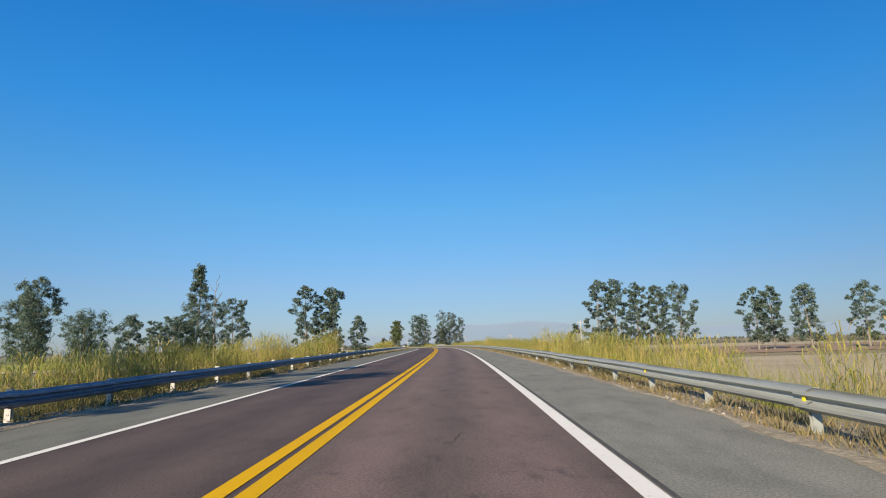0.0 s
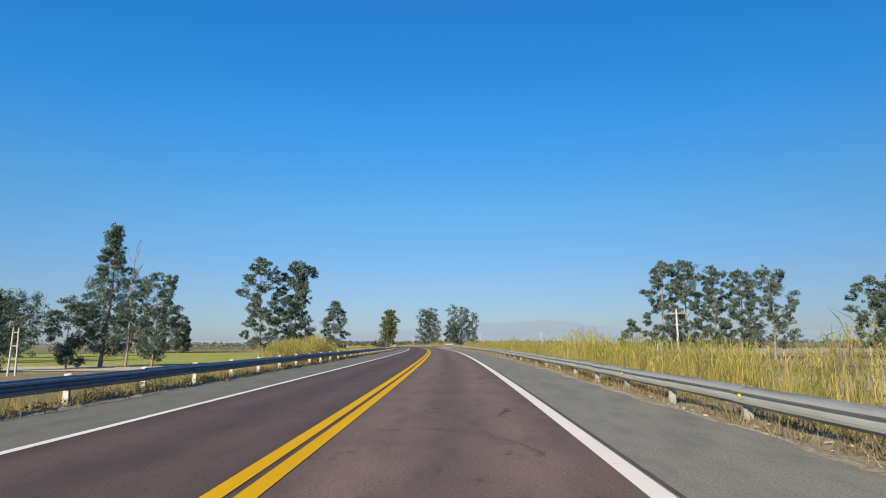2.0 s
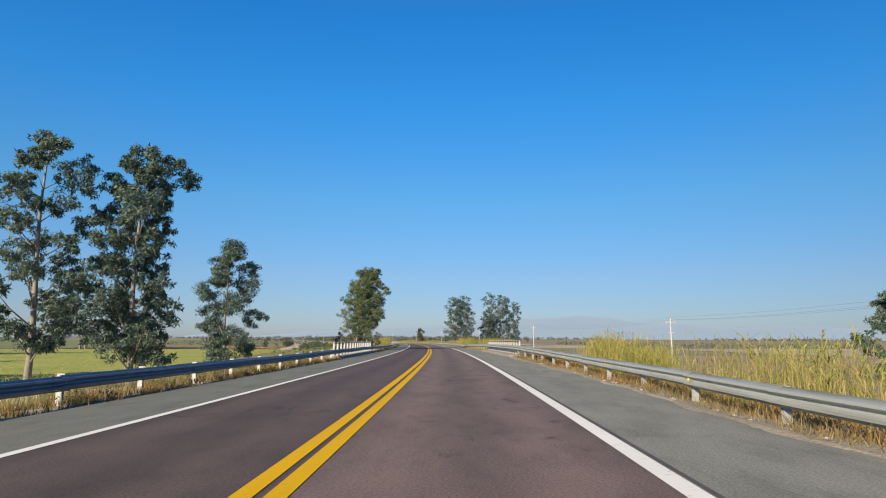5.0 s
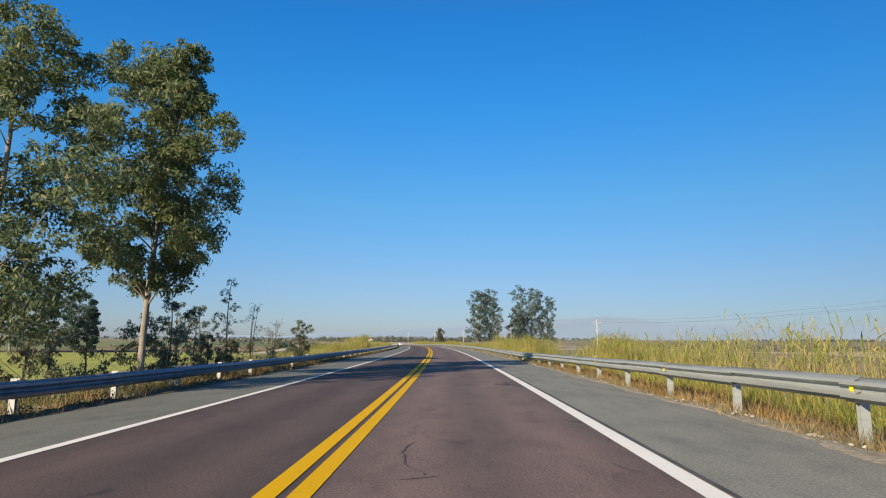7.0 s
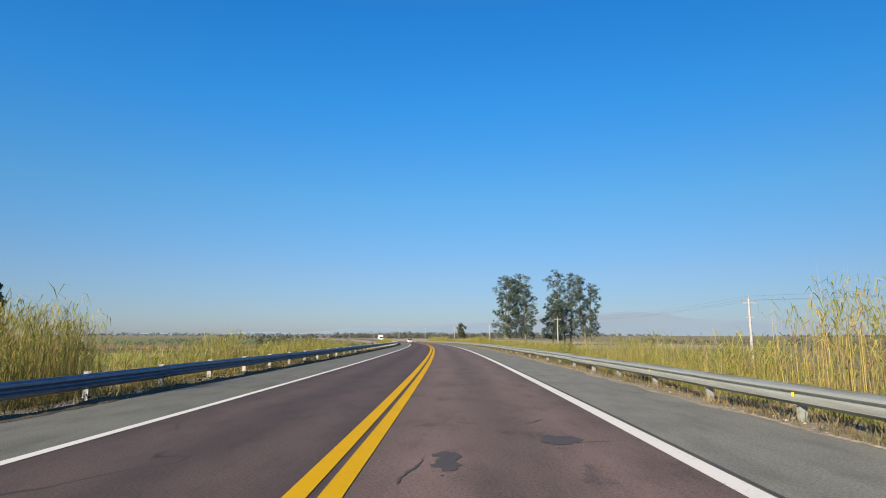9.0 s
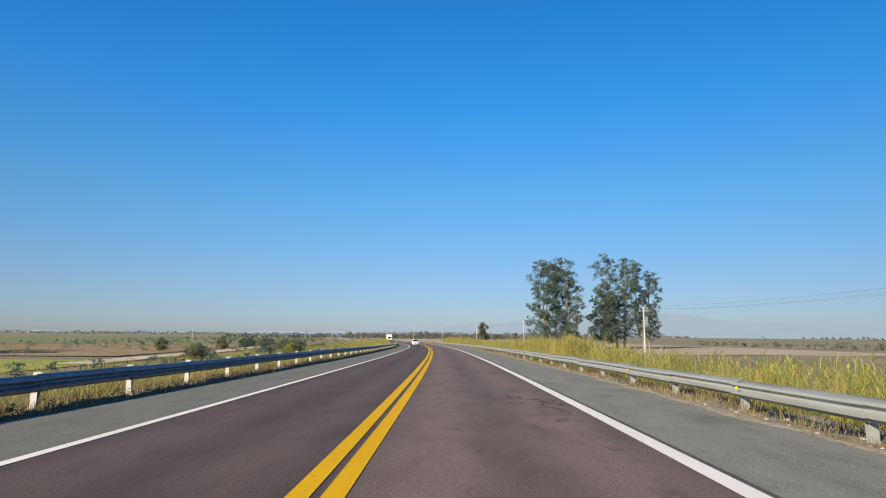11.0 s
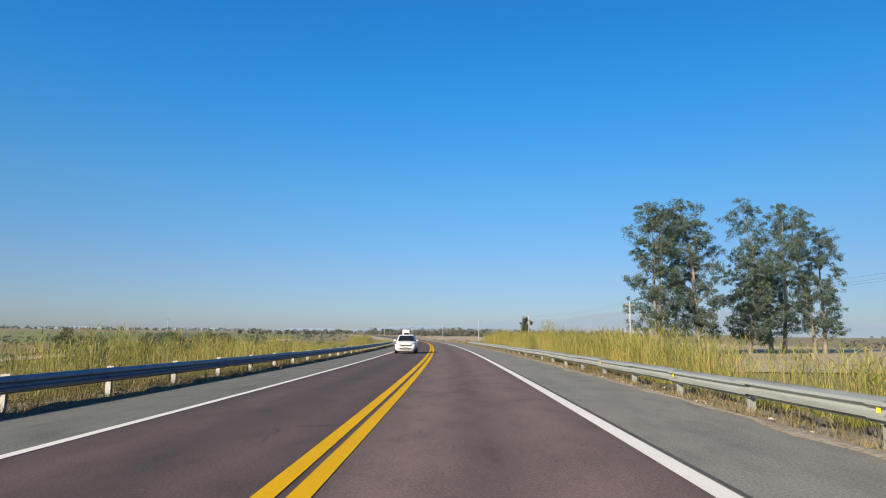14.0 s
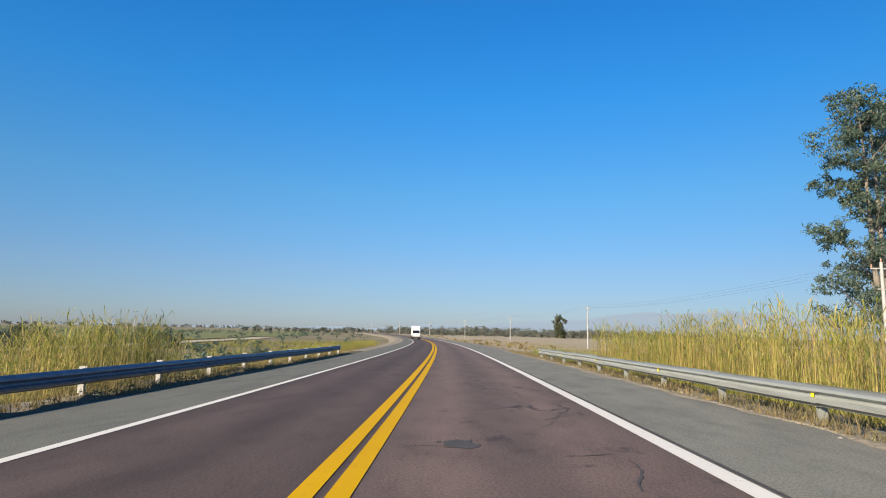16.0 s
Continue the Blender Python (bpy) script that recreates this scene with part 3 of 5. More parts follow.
# ---- bridge over the dry river ----
def bridge():
    root = tagged(empty("bridge", pose(*on_road(BR0, 0))), "short concrete road bridge with white post railings", "bridge")
    inv = root.matrix_basis.inverted()
    ss = np.linspace(BR0 - 0.3, BR1 + 0.3, 9)

    def along(name, prof, material, label=""):
        V, F, n = [], [], len(prof)
        for s in ss:
            for u, z in prof:
                x, y = at(s, u)
                V.append(tuple(inv @ Vector((float(x), float(y), float(road_z(s)) + z))))
        for i in range(len(ss) - 1):
            F += [(i * n + k, i * n + (k + 1) % n, (i + 1) * n + (k + 1) % n, (i + 1) * n + k) for k in range(n)]
        F += [tuple(range(n))[::-1], tuple((len(ss) - 1) * n + k for k in range(n))]
        ob = link(name, V, F, material, parent=root)
        return tagged(ob, label) if label else ob

    along("deck", [(-7.2, -0.2), (7.2, -0.2), (7.2, -0.45), (5.2, -1.2), (-5.2, -1.2), (-7.2, -0.45)], M_CONCRETE)
    for d in (-1, 1):
        up_by = 0.13 if d > 0 else -0.05
        along("kerb", sorted([(d * 5.78, -0.4), (d * 5.8, 0.06 + up_by * 0.7), (d * 6.9, 0.10 + up_by), (d * 6.95, -0.4)], key=lambda q: (q[1] > -0.3, q[0] if q[1] < -0.3 else -q[0])), M_KERB, "worn dusty concrete kerb")
        bm = bmesh.new()
        box(bm, -0.10, 0.07, -0.05, 0.05, 0.02, 1.06, 0.012)
        for v in bm.verts:
            if v.co.z > 0.6:
                v.co.x = v.co.x * 0.62 + 0.02
        pm = bpy.data.meshes.new("railing_post")
        bm.to_mesh(pm)
        bm.free()
        pm.materials.append(M_POSTW if d < 0 else M_CONCRETE)
        n = 16
        for k in range(n):
            s = BR0 + 0.2 + (BR1 - BR0 - 0.4) * k / (n - 1)
            x, y = at(s, d * 6.62)
            p = new("railing_post", pm)
            p.parent = root
            p.matrix_basis = inv @ pose(float(x), float(y), float(road_z(s)) + up_by, 0, 0, math.degrees(head(s)))
        pts = []
        for s in np.linspace(BR0 + 0.1, BR1 - 0.1, 12):
            x, y = at(s, d * 6.56)
            pts.append(inv @ Vector((float(x), float(y), float(road_z(s)) + 1.0 + up_by)))
        link("top_rail", *tube(pts, [0.038] * 12, 8), M_ZINC, True, root)
    for s, nm in ((BR0 - 0.6, "abutment"), (BR1 + 0.6, "abutment")):
        bm = bmesh.new()
        box(bm, -9.5, 9.5, -0.55, 0.55, -9.0, -0.5, 0.03)
        a = part(nm, bm, M_CONCRETE, root)
        x, y = at(s, 0)
        a.matrix_basis = inv @ pose(float(x), float(y), float(road_z(s)), 0, 0, math.degrees(head(s)))
    return root


bridge()


# ---- trees ----
def leaves(rng, centres, spread, per, size, droop=0.6):
    """Leaves in compact tufts about the centres, lying like a shell round each tuft."""
    c = np.repeat(centres, per, 0)
    n = len(c)
    sp = np.repeat(spread, per, 0)[:, None] if np.ndim(spread) else spread
    q = rng.normal(0, 1, (n, 3))
    q /= np.linalg.norm(q, axis=1)[:, None]
    p = c + q * sp * 1.6 * (rng.uniform(0.06, 1.0, n) ** 0.5)[:, None] * np.array([1, 1, 0.72])
    d = np.cross(q, rng.normal(0, 1, (n, 3))) + 0.35 * rng.normal(0, 1, (n, 3))
    d[:, 2] -= droop * 0.8
    d /= np.linalg.norm(d, axis=1)[:, None]
    w = np.cross(d, q + 0.45 * rng.normal(0, 1, (n, 3)))
    w /= np.linalg.norm(w, axis=1)[:, None]
    L = size * rng.uniform(0.6, 1.4, n)[:, None]
    W = L * rng.uniform(0.28, 0.45, n)[:, None]
    if size > 0.3:
        # sprays of leaves seen from far off
        v = np.stack([p + w * W * 0.5, p + d * L, p - w * W * 0.5], 1).reshape(-1, 3)
        return v, np.arange(3 * n).reshape(-1, 3)
    v = np.stack([p, p + d * L * 0.45 + w * W * 0.5, p + d * L, p + d * L * 0.45 - w * W * 0.5], 1).reshape(-1, 3)
    f = np.arange(4 * n).reshape(-1, 4)
    return v, f


def tree(name, label, xy, top, base, crown_w, crown_from, lobes, clumps, per, leaf, seed, leaf_mat=None, bark=None, shape="gum", trunk=0.0, stems=1, category="tree", tuft=0.30, puff=1.0, near=False):
    """A tree: tapered trunk(s) with limbs, and a crown of loose leaf clumps gathered in uneven lobes."""
    rng, rnd = np.random.default_rng(seed), random.Random(seed)
    if not near:
        xy, top, crown_w, leaf = (K * xy[0], K * xy[1]), tall(top), K * crown_w, K * leaf
    H = top - base
    root = tagged(empty(name, pose(xy[0], xy[1], base)), label, category)
    z0 = H * crown_from
    trunk = trunk or H * 0.0125
    wood, cen, spr = [], [], []
    for q in range(stems):
        ang0 = rnd.uniform(0, 6.28)
        off = 0 if stems == 1 else crown_w * 0.22
        tx, ty = off * math.cos(ang0 + 6.28 * q / stems), off * math.sin(ang0 + 6.28 * q / stems)
        lean = Vector((rnd.uniform(-0.04, 0.04) * H, rnd.uniform(-0.04, 0.04) * H, 0)) + Vector((tx, ty, 0)) * 0.9
        hq = H * (0.955 if q == 0 else rnd.uniform(0.8, 0.94))
        line_pts = []
        for k in range(9):
            t = k / 8
            line_pts.append(Vector((tx * 0.35, ty * 0.35, 0)) + lean * t ** 1.3 + Vector((math.sin(t * 5 + seed) * 0.012 * H, math.cos(t * 4 + seed) * 0.012 * H, -0.4 + t * (hq + 0.4))))
        wood.append(tube(line_pts, [trunk * (1.25 - 0.25 * min(1, k * 2)) * (1 - 0.88 * (k / 8)) + 0.01 for k in range(9)], 8))

        def axis(t):
            i = min(7, int(t * 8))
            return line_pts[i].lerp(line_pts[i + 1], t * 8 - i)

        nl = max(3, lobes // stems)
        for k in range(nl):
            t = (k + rnd.uniform(0.2, 0.8)) / nl if k < nl - 1 else 0.985
            zz = z0 + (hq - z0) * t
            if shape == "cone":
                rad = (1 - t) ** 0.75 * 0.95 + 0.10
            elif shape == "column":
                rad = 0.45 + 0.55 * math.sin(math.pi * min(1, t * 0.9 + 0.08)) if t < 0.8 else 0.62
            elif shape == "umbrella":
                rad = 0.35 + 0.65 * min(1, t * 1.6) * (1 - 0.45 * max(0, t - 0.7) / 0.3)
            else:
                rad = 0.55 + 0.45 * math.sin(math.pi * (0.15 + 0.75 * t))
            rad *= crown_w / 2 / (1.15 if stems > 1 else 1)
            a = k * 2.4 + rnd.uniform(-0.5, 0.5)
            lr = crown_w * puff * rnd.uniform(0.13, 0.21) * (0.7 if shape == "cone" and t > 0.6 else 1)
            reach = max(0, rad - lr * 0.6) * rnd.uniform(0.2, 1.0) ** 0.8 * (0.2 if k == nl - 1 else 1)
            ctr = Vector((0, 0, 0)) + axis(min(0.999, zz / hq))
            ctr = Vector((ctr.x + math.cos(a) * reach, ctr.y + math.sin(a) * reach, zz))
            st = axis(min(0.98, max(0.2 * crown_from + 0.08, (zz - reach * 0.75 - lr * 0.3) / hq)))
            mid = st.lerp(ctr, 0.55) + Vector((0, 0, -0.08 * reach))
            r0 = trunk * 0.36 * (1 - 0.6 * t)
            wood.append(tube([st, mid, ctr], [r0, r0 * 0.6, r0 * 0.25], 5))
            for _ in range(clumps):
                d = Vector((rnd.gauss(0, 1), rnd.gauss(0, 1), rnd.gauss(0, 1))).normalized() * rnd.uniform(0.35, 1.05) ** 0.7
                p = ctr + Vector((d.x * lr, d.y * lr, d.z * lr * 0.72))
                cen.append(p)
                spr.append(lr * tuft * rnd.uniform(0.55, 1.2))
                if rnd.random() < 0.35:
                    wood.append(tube([ctr, ctr.lerp(p, 0.5) + Vector((0, 0, 0.05 * lr)), p], [r0 * 0.25, r0 * 0.18, r0 * 0.08 + 0.004], 3))
    V, F = merge(wood)
    link("trunk", V, F, bark or M_BARK, True, root)
    v, f = leaves(rng, np.array([tuple(c) for c in cen]), np.array(spr), per, leaf)
    link("crown", v.tolist(), f.tolist(), leaf_mat or M_GUM, False, root)
    return root


GUM = "tall eucalyptus with grey-green clumped foliage and pale trunk"
FAR_GROUP = [(-257, 495, 28.2, 17), (-242, 496, 31.3, 18), (-228, 498, 30.3, 11), (-216, 501, 22.5, 16), (-211, 503, 15.5, 8)]
# the left side, beyond the meadow
tree("eucalyptus_tree", "very tall narrow eucalyptus with open spire-like crown", (-110, 246), 39.0, PLAIN - 0.3, 23, 0.12, 46, 15, 34, 0.65, 11, M_GUMB, shape="cone", tuft=0.27, puff=0.8)
tree("eucalyptus_tree", GUM, (-95.5, 247), 23.2, PLAIN - 0.3, 17, 0.12, 28, 14, 38, 0.65, 12, M_GUMB, tuft=0.27, puff=0.8)
tree("eucalyptus_tree", GUM, (-66, 253), 28.8, PLAIN - 0.3, 14.5, 0.16, 28, 18, 44, 0.52, 13, M_GUMB, tuft=0.24, puff=0.85)
tree("eucalyptus_tree", "large eucalyptus with dense dark green rounded crown", (-56.5, 259), 27.8, PLAIN - 0.3, 15.5, 0.12, 36, 20, 44, 0.56, 14, M_GUMB, tuft=0.24, puff=0.85)
tree("eucalyptus_tree", "smaller grey-leaved eucalyptus beside the field", (-44.6, 262), 15.0, PLAIN - 0.3, 10, 0.12, 20, 18, 90, 0.30, 15, M_GUMB)
tree("eucalyptus_tree", "roadside eucalyptus with brown-green hanging leaves and pale trunk", (-29.6, 280), 13.3, -1.2, 7.1, 0.35, 36, 25, 62, 0.178, 16, M_GUM, shape="column", trunk=0.115, tuft=0.25, puff=0.82)
tree("eucalyptus_tree", "slim roadside eucalyptus with light open foliage", (-29.6, 272.4), 10.7, -1.4, 7.6, 0.30, 33, 18, 52, 0.165, 17, M_GUM, shape="column", trunk=0.10, tuft=0.235, puff=0.82)
tree("eucalyptus_tree", GUM, (-190, 262), 36, PLAIN - 0.3, 24, 0.12, 22, 14, 34, 1.1, 18, M_GUMB, shape="umbrella")
tree("eucalyptus_tree", GUM, (-208, 278), 30, PLAIN - 0.3, 22, 0.12, 20, 14, 34, 1.1, 19, M_GUMB)
tree("broadleaf_tree", "broad dark green tree on the far side of the meadow", (-230, 359), 27, PLAIN - 0.3, 32, 0.08, 24, 14, 34, 1.2, 20, M_GUMB)
for k, (x, y, top, w) in enumerate(FAR_GROUP):
    tree("eucalyptus_tree", "grey-green eucalyptus in a group across the green field", (x, y), top, PLAIN - 0.3, w, 0.10, 20, 14, 44, 0.9, 140 + k, M_GUMB, stems=2 if k < 2 else 1)
tree("eucalyptus_tree", GUM, (-123, 219), 15, PLAIN - 0.3, 14, 0.08, 16, 13, 34, 0.8, 21, M_GUMB)
tree("eucalyptus_tree", GUM, (-115, 238), 14.5, PLAIN - 0.3, 14, 0.08, 16, 13, 34, 0.8, 22, M_GUMB)
def dead_tree(xy, base, H, seed):
    """A bare standing trunk with thin forking limbs."""
    rnd = random.Random(seed)
    root = tagged(empty("dead_tree", pose(xy[0], xy[1], base)), "bare grey dead tree with thin forking limbs", "tree")
    stem = [Vector((math.sin(k * 0.9) * 0.25 + 0.05 * k, 0, H * k / 8 - 0.3)) for k in range(9)]
    link("trunk", *tube(stem, [0.26 * (1 - k / 9) + 0.03 for k in range(9)], 7), M_BARK, True, root)
    for k in range(9):
        p = stem[4 + k // 2]
        a = rnd.uniform(-0.9, 0.9) + (0 if k % 3 else math.pi)
        L = rnd.uniform(2.5, 5.0)
        e = p + Vector((math.cos(a) * L * 0.6, math.sin(a) * L * 0.5, L * 0.8))
        bend = p.lerp(e, 0.5) + Vector((math.cos(a) * 0.3, 0, -0.2))
        fork = bend + Vector((math.cos(a) * L * 0.25, rnd.uniform(-0.6, 0.6), L * 0.45))
        link("limb", *merge([tube([p, bend, e], [0.10, 0.07, 0.03], 5), tube([bend, bend.lerp(fork, 0.5), fork], [0.06, 0.045, 0.02], 5)]), M_BARK, True, root)
    return root


dead_tree((-86.6, 207.4), PLAIN - 0.3, 30.5, 7)
# trees before the first bend, whose shadows reach the road
tree("eucalyptus_tree", "roadside eucalyptus whose shade falls over the asphalt", on_bank(1.5, -14)[:2], 12.2, -2.8, 5.5, 0.35, 13, 10, 30, 0.34, 80, M_GUM, trunk=0.2, near=True)
tree("eucalyptus_tree", "roadside eucalyptus whose shade falls over the asphalt", on_bank(7, -16.5)[:2], 13.6, -3.9, 5.5, 0.4, 13, 10, 30, 0.34, 81, M_GUM, trunk=0.2, near=True)
# the right side
for k, (x, y, h, w) in enumerate(((67.5, 293, 31.5, 17), (77, 294, 31.5, 17), (88.4, 297, 29.8, 16), (97.5, 298, 28.5, 16), (109.5, 299, 30, 20), (56.5, 292, 9.5, 12))):
    tree("eucalyptus_tree", GUM if k < 5 else "low spreading tree beside taller gums", (x, y), h, PLAIN - 0.3, w, 0.16 if k < 5 else 0.08, 34 if k < 5 else 13, 12, 36, 0.7, 40 + k, M_GUMB, tuft=0.27, puff=0.72)
for k, (x, y, h, w) in enumerate(((151, 307, 26.5, 16), (160, 310, 27.5, 15), (176, 305, 27.5, 17), (205, 306, 28, 17))):
    tree("eucalyptus_tree", GUM, (x, y), h, PLAIN - 0.3, w * 1.15, 0.14, 30, 12, 34, 0.75, 50 + k, M_GUMB, tuft=0.27, puff=0.75)
# the twin clumps by the road farther on
for k, (x, y, h, w) in enumerate(((-50, 678, 36.9, 21), (-38, 685.7, 38.2, 21), (-26, 701, 26.0, 19), (-15.7, 709, 42.5, 22), (-3, 714.6, 37.5, 21))):
    tree("eucalyptus_tree", "tall eucalyptus with pale forking stems and clumped foliage", (x, y), h, PLAIN - 0.3, w, 0.14, 46, 18, 36, 0.55, 60 + k, M_GUMB, stems=2, tuft=0.24, puff=0.84)
tree("broadleaf_tree", "lone dense rounded tree on the plain", (-150, 1170), 17.0, PLAIN - 0.3, 18, 0.04, 18, 14, 40, 0.9, 70, M_BUSH)
# bushes along the farm track
for k, (q, u, h, w, m) in enumerate(((641, -73, 4.6, 6.5, M_SCRUB), (609.7, -51, 3.4, 8, M_GUMB), (605, -42, 2.6, 7, M_GREEN), (637, -50, 3.4, 9, M_SCRUB), (630, -44, 2.8, 8, M_SCRUB), (655, -52, 3.0, 9, M_GUMB), (681, -74, 3.6, 7, M_GUMB), (692, -73, 4.0, 8, M_GUMB), (703, -75, 3.6, 7, M_SCRUB),
                                     (730, -73, 3.8, 8, M_SCRUB), (745, -72, 3.4, 8, M_GUMB), (551, -53.6, 2.6, 8, M_SCRUB), (557, -56, 3.0, 7, M_GUMB), (612, -85, 4.2, 5, M_SCRUB), (668, -50, 3.2, 8, M_SCRUB), (715, -54, 3.4, 9, M_GUMB))):
    x, y = at(q, wide(u))
    tree("field_bush", "rounded leafy bush beside the dirt farm track", (float(x), float(y)), PLAIN + K * h, PLAIN - 0.2, K * w, 0.05, 12, 12, 30, 0.28, 130 + k, m, M_BARKD, category="bush", trunk=0.08, tuft=0.32, near=True)
# thin saplings and scrub on the slope past the bridge
for k, (q, u, top, w, nl, per, m) in enumerate(((279, -12.6, 2.0, 3.4, 10, 90, M_SCRUB), (284.5, -11.6, 2.2, 3.0, 9, 80, M_SCRUB), (288, -12.2, 3.2, 3.2, 10, 70, M_GUMB), (291, -13.2, 3.2, 3.0, 10, 60, M_SCRUB), (294.6, -13.2, 3.4, 2.4, 11, 60, M_GUMB), (298.4, -13.2, 5.4, 2.4, 12, 40, M_GUMB),
                                               (299.4, -11.8, 3.9, 2.0, 18, 9, M_GUMB), (307.6, -13.0, 2.9, 2.2, 18, 7, M_SCRUB), (306.2, -12.2, 2.7, 1.8, 15, 7, M_SCRUB), (308.6, -10.8, 2.6, 2.7, 10, 90, M_SCRUB), (287, -15.5, 2.2, 3.4, 9, 70, M_SCRUB),
                                               (283.5, -14.8, 2.6, 3.2, 9, 60, M_GUMB), (277, -13.4, 1.8, 3.4, 9, 70, M_SCRUB), (292.5, -10.8, 1.2, 2.4, 8, 60, M_SCRUB), (296, -14.5, 2.4, 2.6, 8, 40, M_SCRUB), (289.5, -10.9, 1.4, 2.2, 8, 60, M_SCRUB))):
    x, y, z = on_bank(q, wide(u))
    tree("roadside_shrub", "thin half-bare sapling on the embankment" if per < 10 else "scrubby olive shrub on the embankment", (x, y), tall(top), z - 0.2, K * w, 0.22, nl, 9, max(3, int(per * 0.62)), 0.105 if per > 40 else 0.085, 90 + k, m, M_BARKD, shape="umbrella", trunk=0.05 if per > 10 else 0.016, stems=1 if per > 10 else 3, category="shrub", tuft=0.26, near=True)

# ---- tall cane grass along both embankments ----
def canes(name, label, spans, side, seed, density=4.2):
    rng = np.random.default_rng(seed)
    P, Hs = [], []
    for s0, s1, u0, u1, top in spans:
        u1 = min(u1, u0 + 2.8)
        n = int((s1 - s0) * (u1 - u0) * density * (2.1 if top > 1.4 else 1.0))
        s = rng.uniform(s0, s1, n) + 1.2
        u = rng.uniform(u0, u1, n)
        edge = np.clip(np.minimum(s - 1.2 - s0, s1 + 1.2 - s) / 2.5, 0, 1) ** 0.5
        wave = 0.88 + 0.16 * np.sin(s * 0.31 + seed) * np.sin(s * 0.117 + 1.3) + 0.10 * np.sin(s * 1.13 + u * 2)
        x, y = at(s, side * u)
        z = bank(s, side * u)
        h = (road_z(s) + 1.62 * top * wave * (0.6 + 0.4 * edge) - z) * (0.82 + 0.26 * rng.uniform(0, 1, n))
        keep = (h > 0.5) & (rng.uniform(0, 1, n) < (0.25 + 0.75 * edge) * (0.74 + 0.26 * np.sin(s * 0.83 + 2 * np.sin(u + s * 0.2))))
        P.append(np.stack([x, y, z - 0.1], -1)[keep])
        Hs.append(h[keep])
    P, Hs = np.concatenate(P), np.concatenate(Hs)
    per, stems = 50, 11
    c = np.repeat(P, per, 0)
    n = len(c)
    blade = np.tile(np.arange(per) >= stems, len(P))
    H = np.repeat(Hs, per)
    c[:, :2] += rng.normal(0, 0.20, (n, 2))
    # stems rise from the ground; leaf blades leave them part way up, rise and arch over
    start = np.where(blade, H * (0.05 + 0.64 * rng.uniform(0, 1, n) ** 0.75), 0)
    h = np.where(blade, rng.uniform(0.3, 0.8, n) * np.minimum(0.75, H * 0.5), H * rng.uniform(0.5, 0.84, n))
    c[:, 2] += start
    a = rng.uniform(0, 2 * math.pi, n)
    bend = np.where(blade, h * rng.uniform(0.2, 0.95, n), h * rng.uniform(0.01, 0.12, n))
    tip = np.where(blade, rng.uniform(0.28, 0.98, n), 1.0)
    knee = np.where(blade, 0.6, 0.3)
    dx, dy = np.cos(a), np.sin(a)
    w = np.where(blade, rng.uniform(0.006, 0.0125, n), rng.uniform(0.0038, 0.0066, n))
    t = rng.uniform(0, 2 * math.pi, n)
    sx, sy = np.cos(t) * w, np.sin(t) * w

    def pt(q, k, ws):
        return np.stack([c[:, 0] + dx * bend * k + sx * ws, c[:, 1] + dy * bend * k + sy * ws, c[:, 2] + h * q], -1)

    v = np.stack([pt(0, 0, 0), pt(knee, 0.42, 1.1), pt(tip, 1.0, 0), pt(knee, 0.42, -1.1)], 1).reshape(-1, 3)
    o = (np.arange(n) * 4)[:, None]
    tris = np.stack([o + np.array([[0, 1, 3]]), o + np.array([[3, 1, 2]])], 1).reshape(-1, 3)
    ob = link(name, v.tolist(), tris.tolist(), M_CANE)
    ob.data.materials.append(M_STEM)
    which = (~blade).astype(np.int32)
    ob.data.polygons.foreach_set("material_index", np.repeat(which, 2))
    return tagged(ob, label, "grass", kind="stuff")


canes("cane_grass", "tall yellow-green cane grass on the embankment by the oncoming lane",
      [(10, 34, 8.0, 11.5, 1.3), (10, 34, 8.0, 10.4, 1.0), (41, 54, 8.0, 10, 1.1), (34, 41, 7.9, 11, 1.9), (41, 54, 8.0, 11, 1.35), (54, 62, 7.9, 10.6, 2.0), (117, 137, 8.0, 11, 1.5), (137, 190, 8.2, 11.5, 0.65), (190, 206, 9, 12, 0.4), (306, 318, 8.6, 11.5, 0.6), (318, 345, 8.3, 11, 1.15), (342, 352, 7.8, 11, 1.7),
       (352, 362, 8.2, 11, 1.15), (362, 367, 8.2, 11, 1.6), (367, 404, 8.2, 11, 1.05), (404, 470, 10, 13, 0.2), (484, 508.5, 8.1, 11.5, 1.3), (522, 568, 8.2, 11.5, 1.25), (568, 586, 8.8, 11.5, 0.7), (590, 593, 8.4, 10, 1.3), (608, 617, 8.3, 11, 1.5), (640, 700, 8.2, 11, 0.5)], -1, 3)
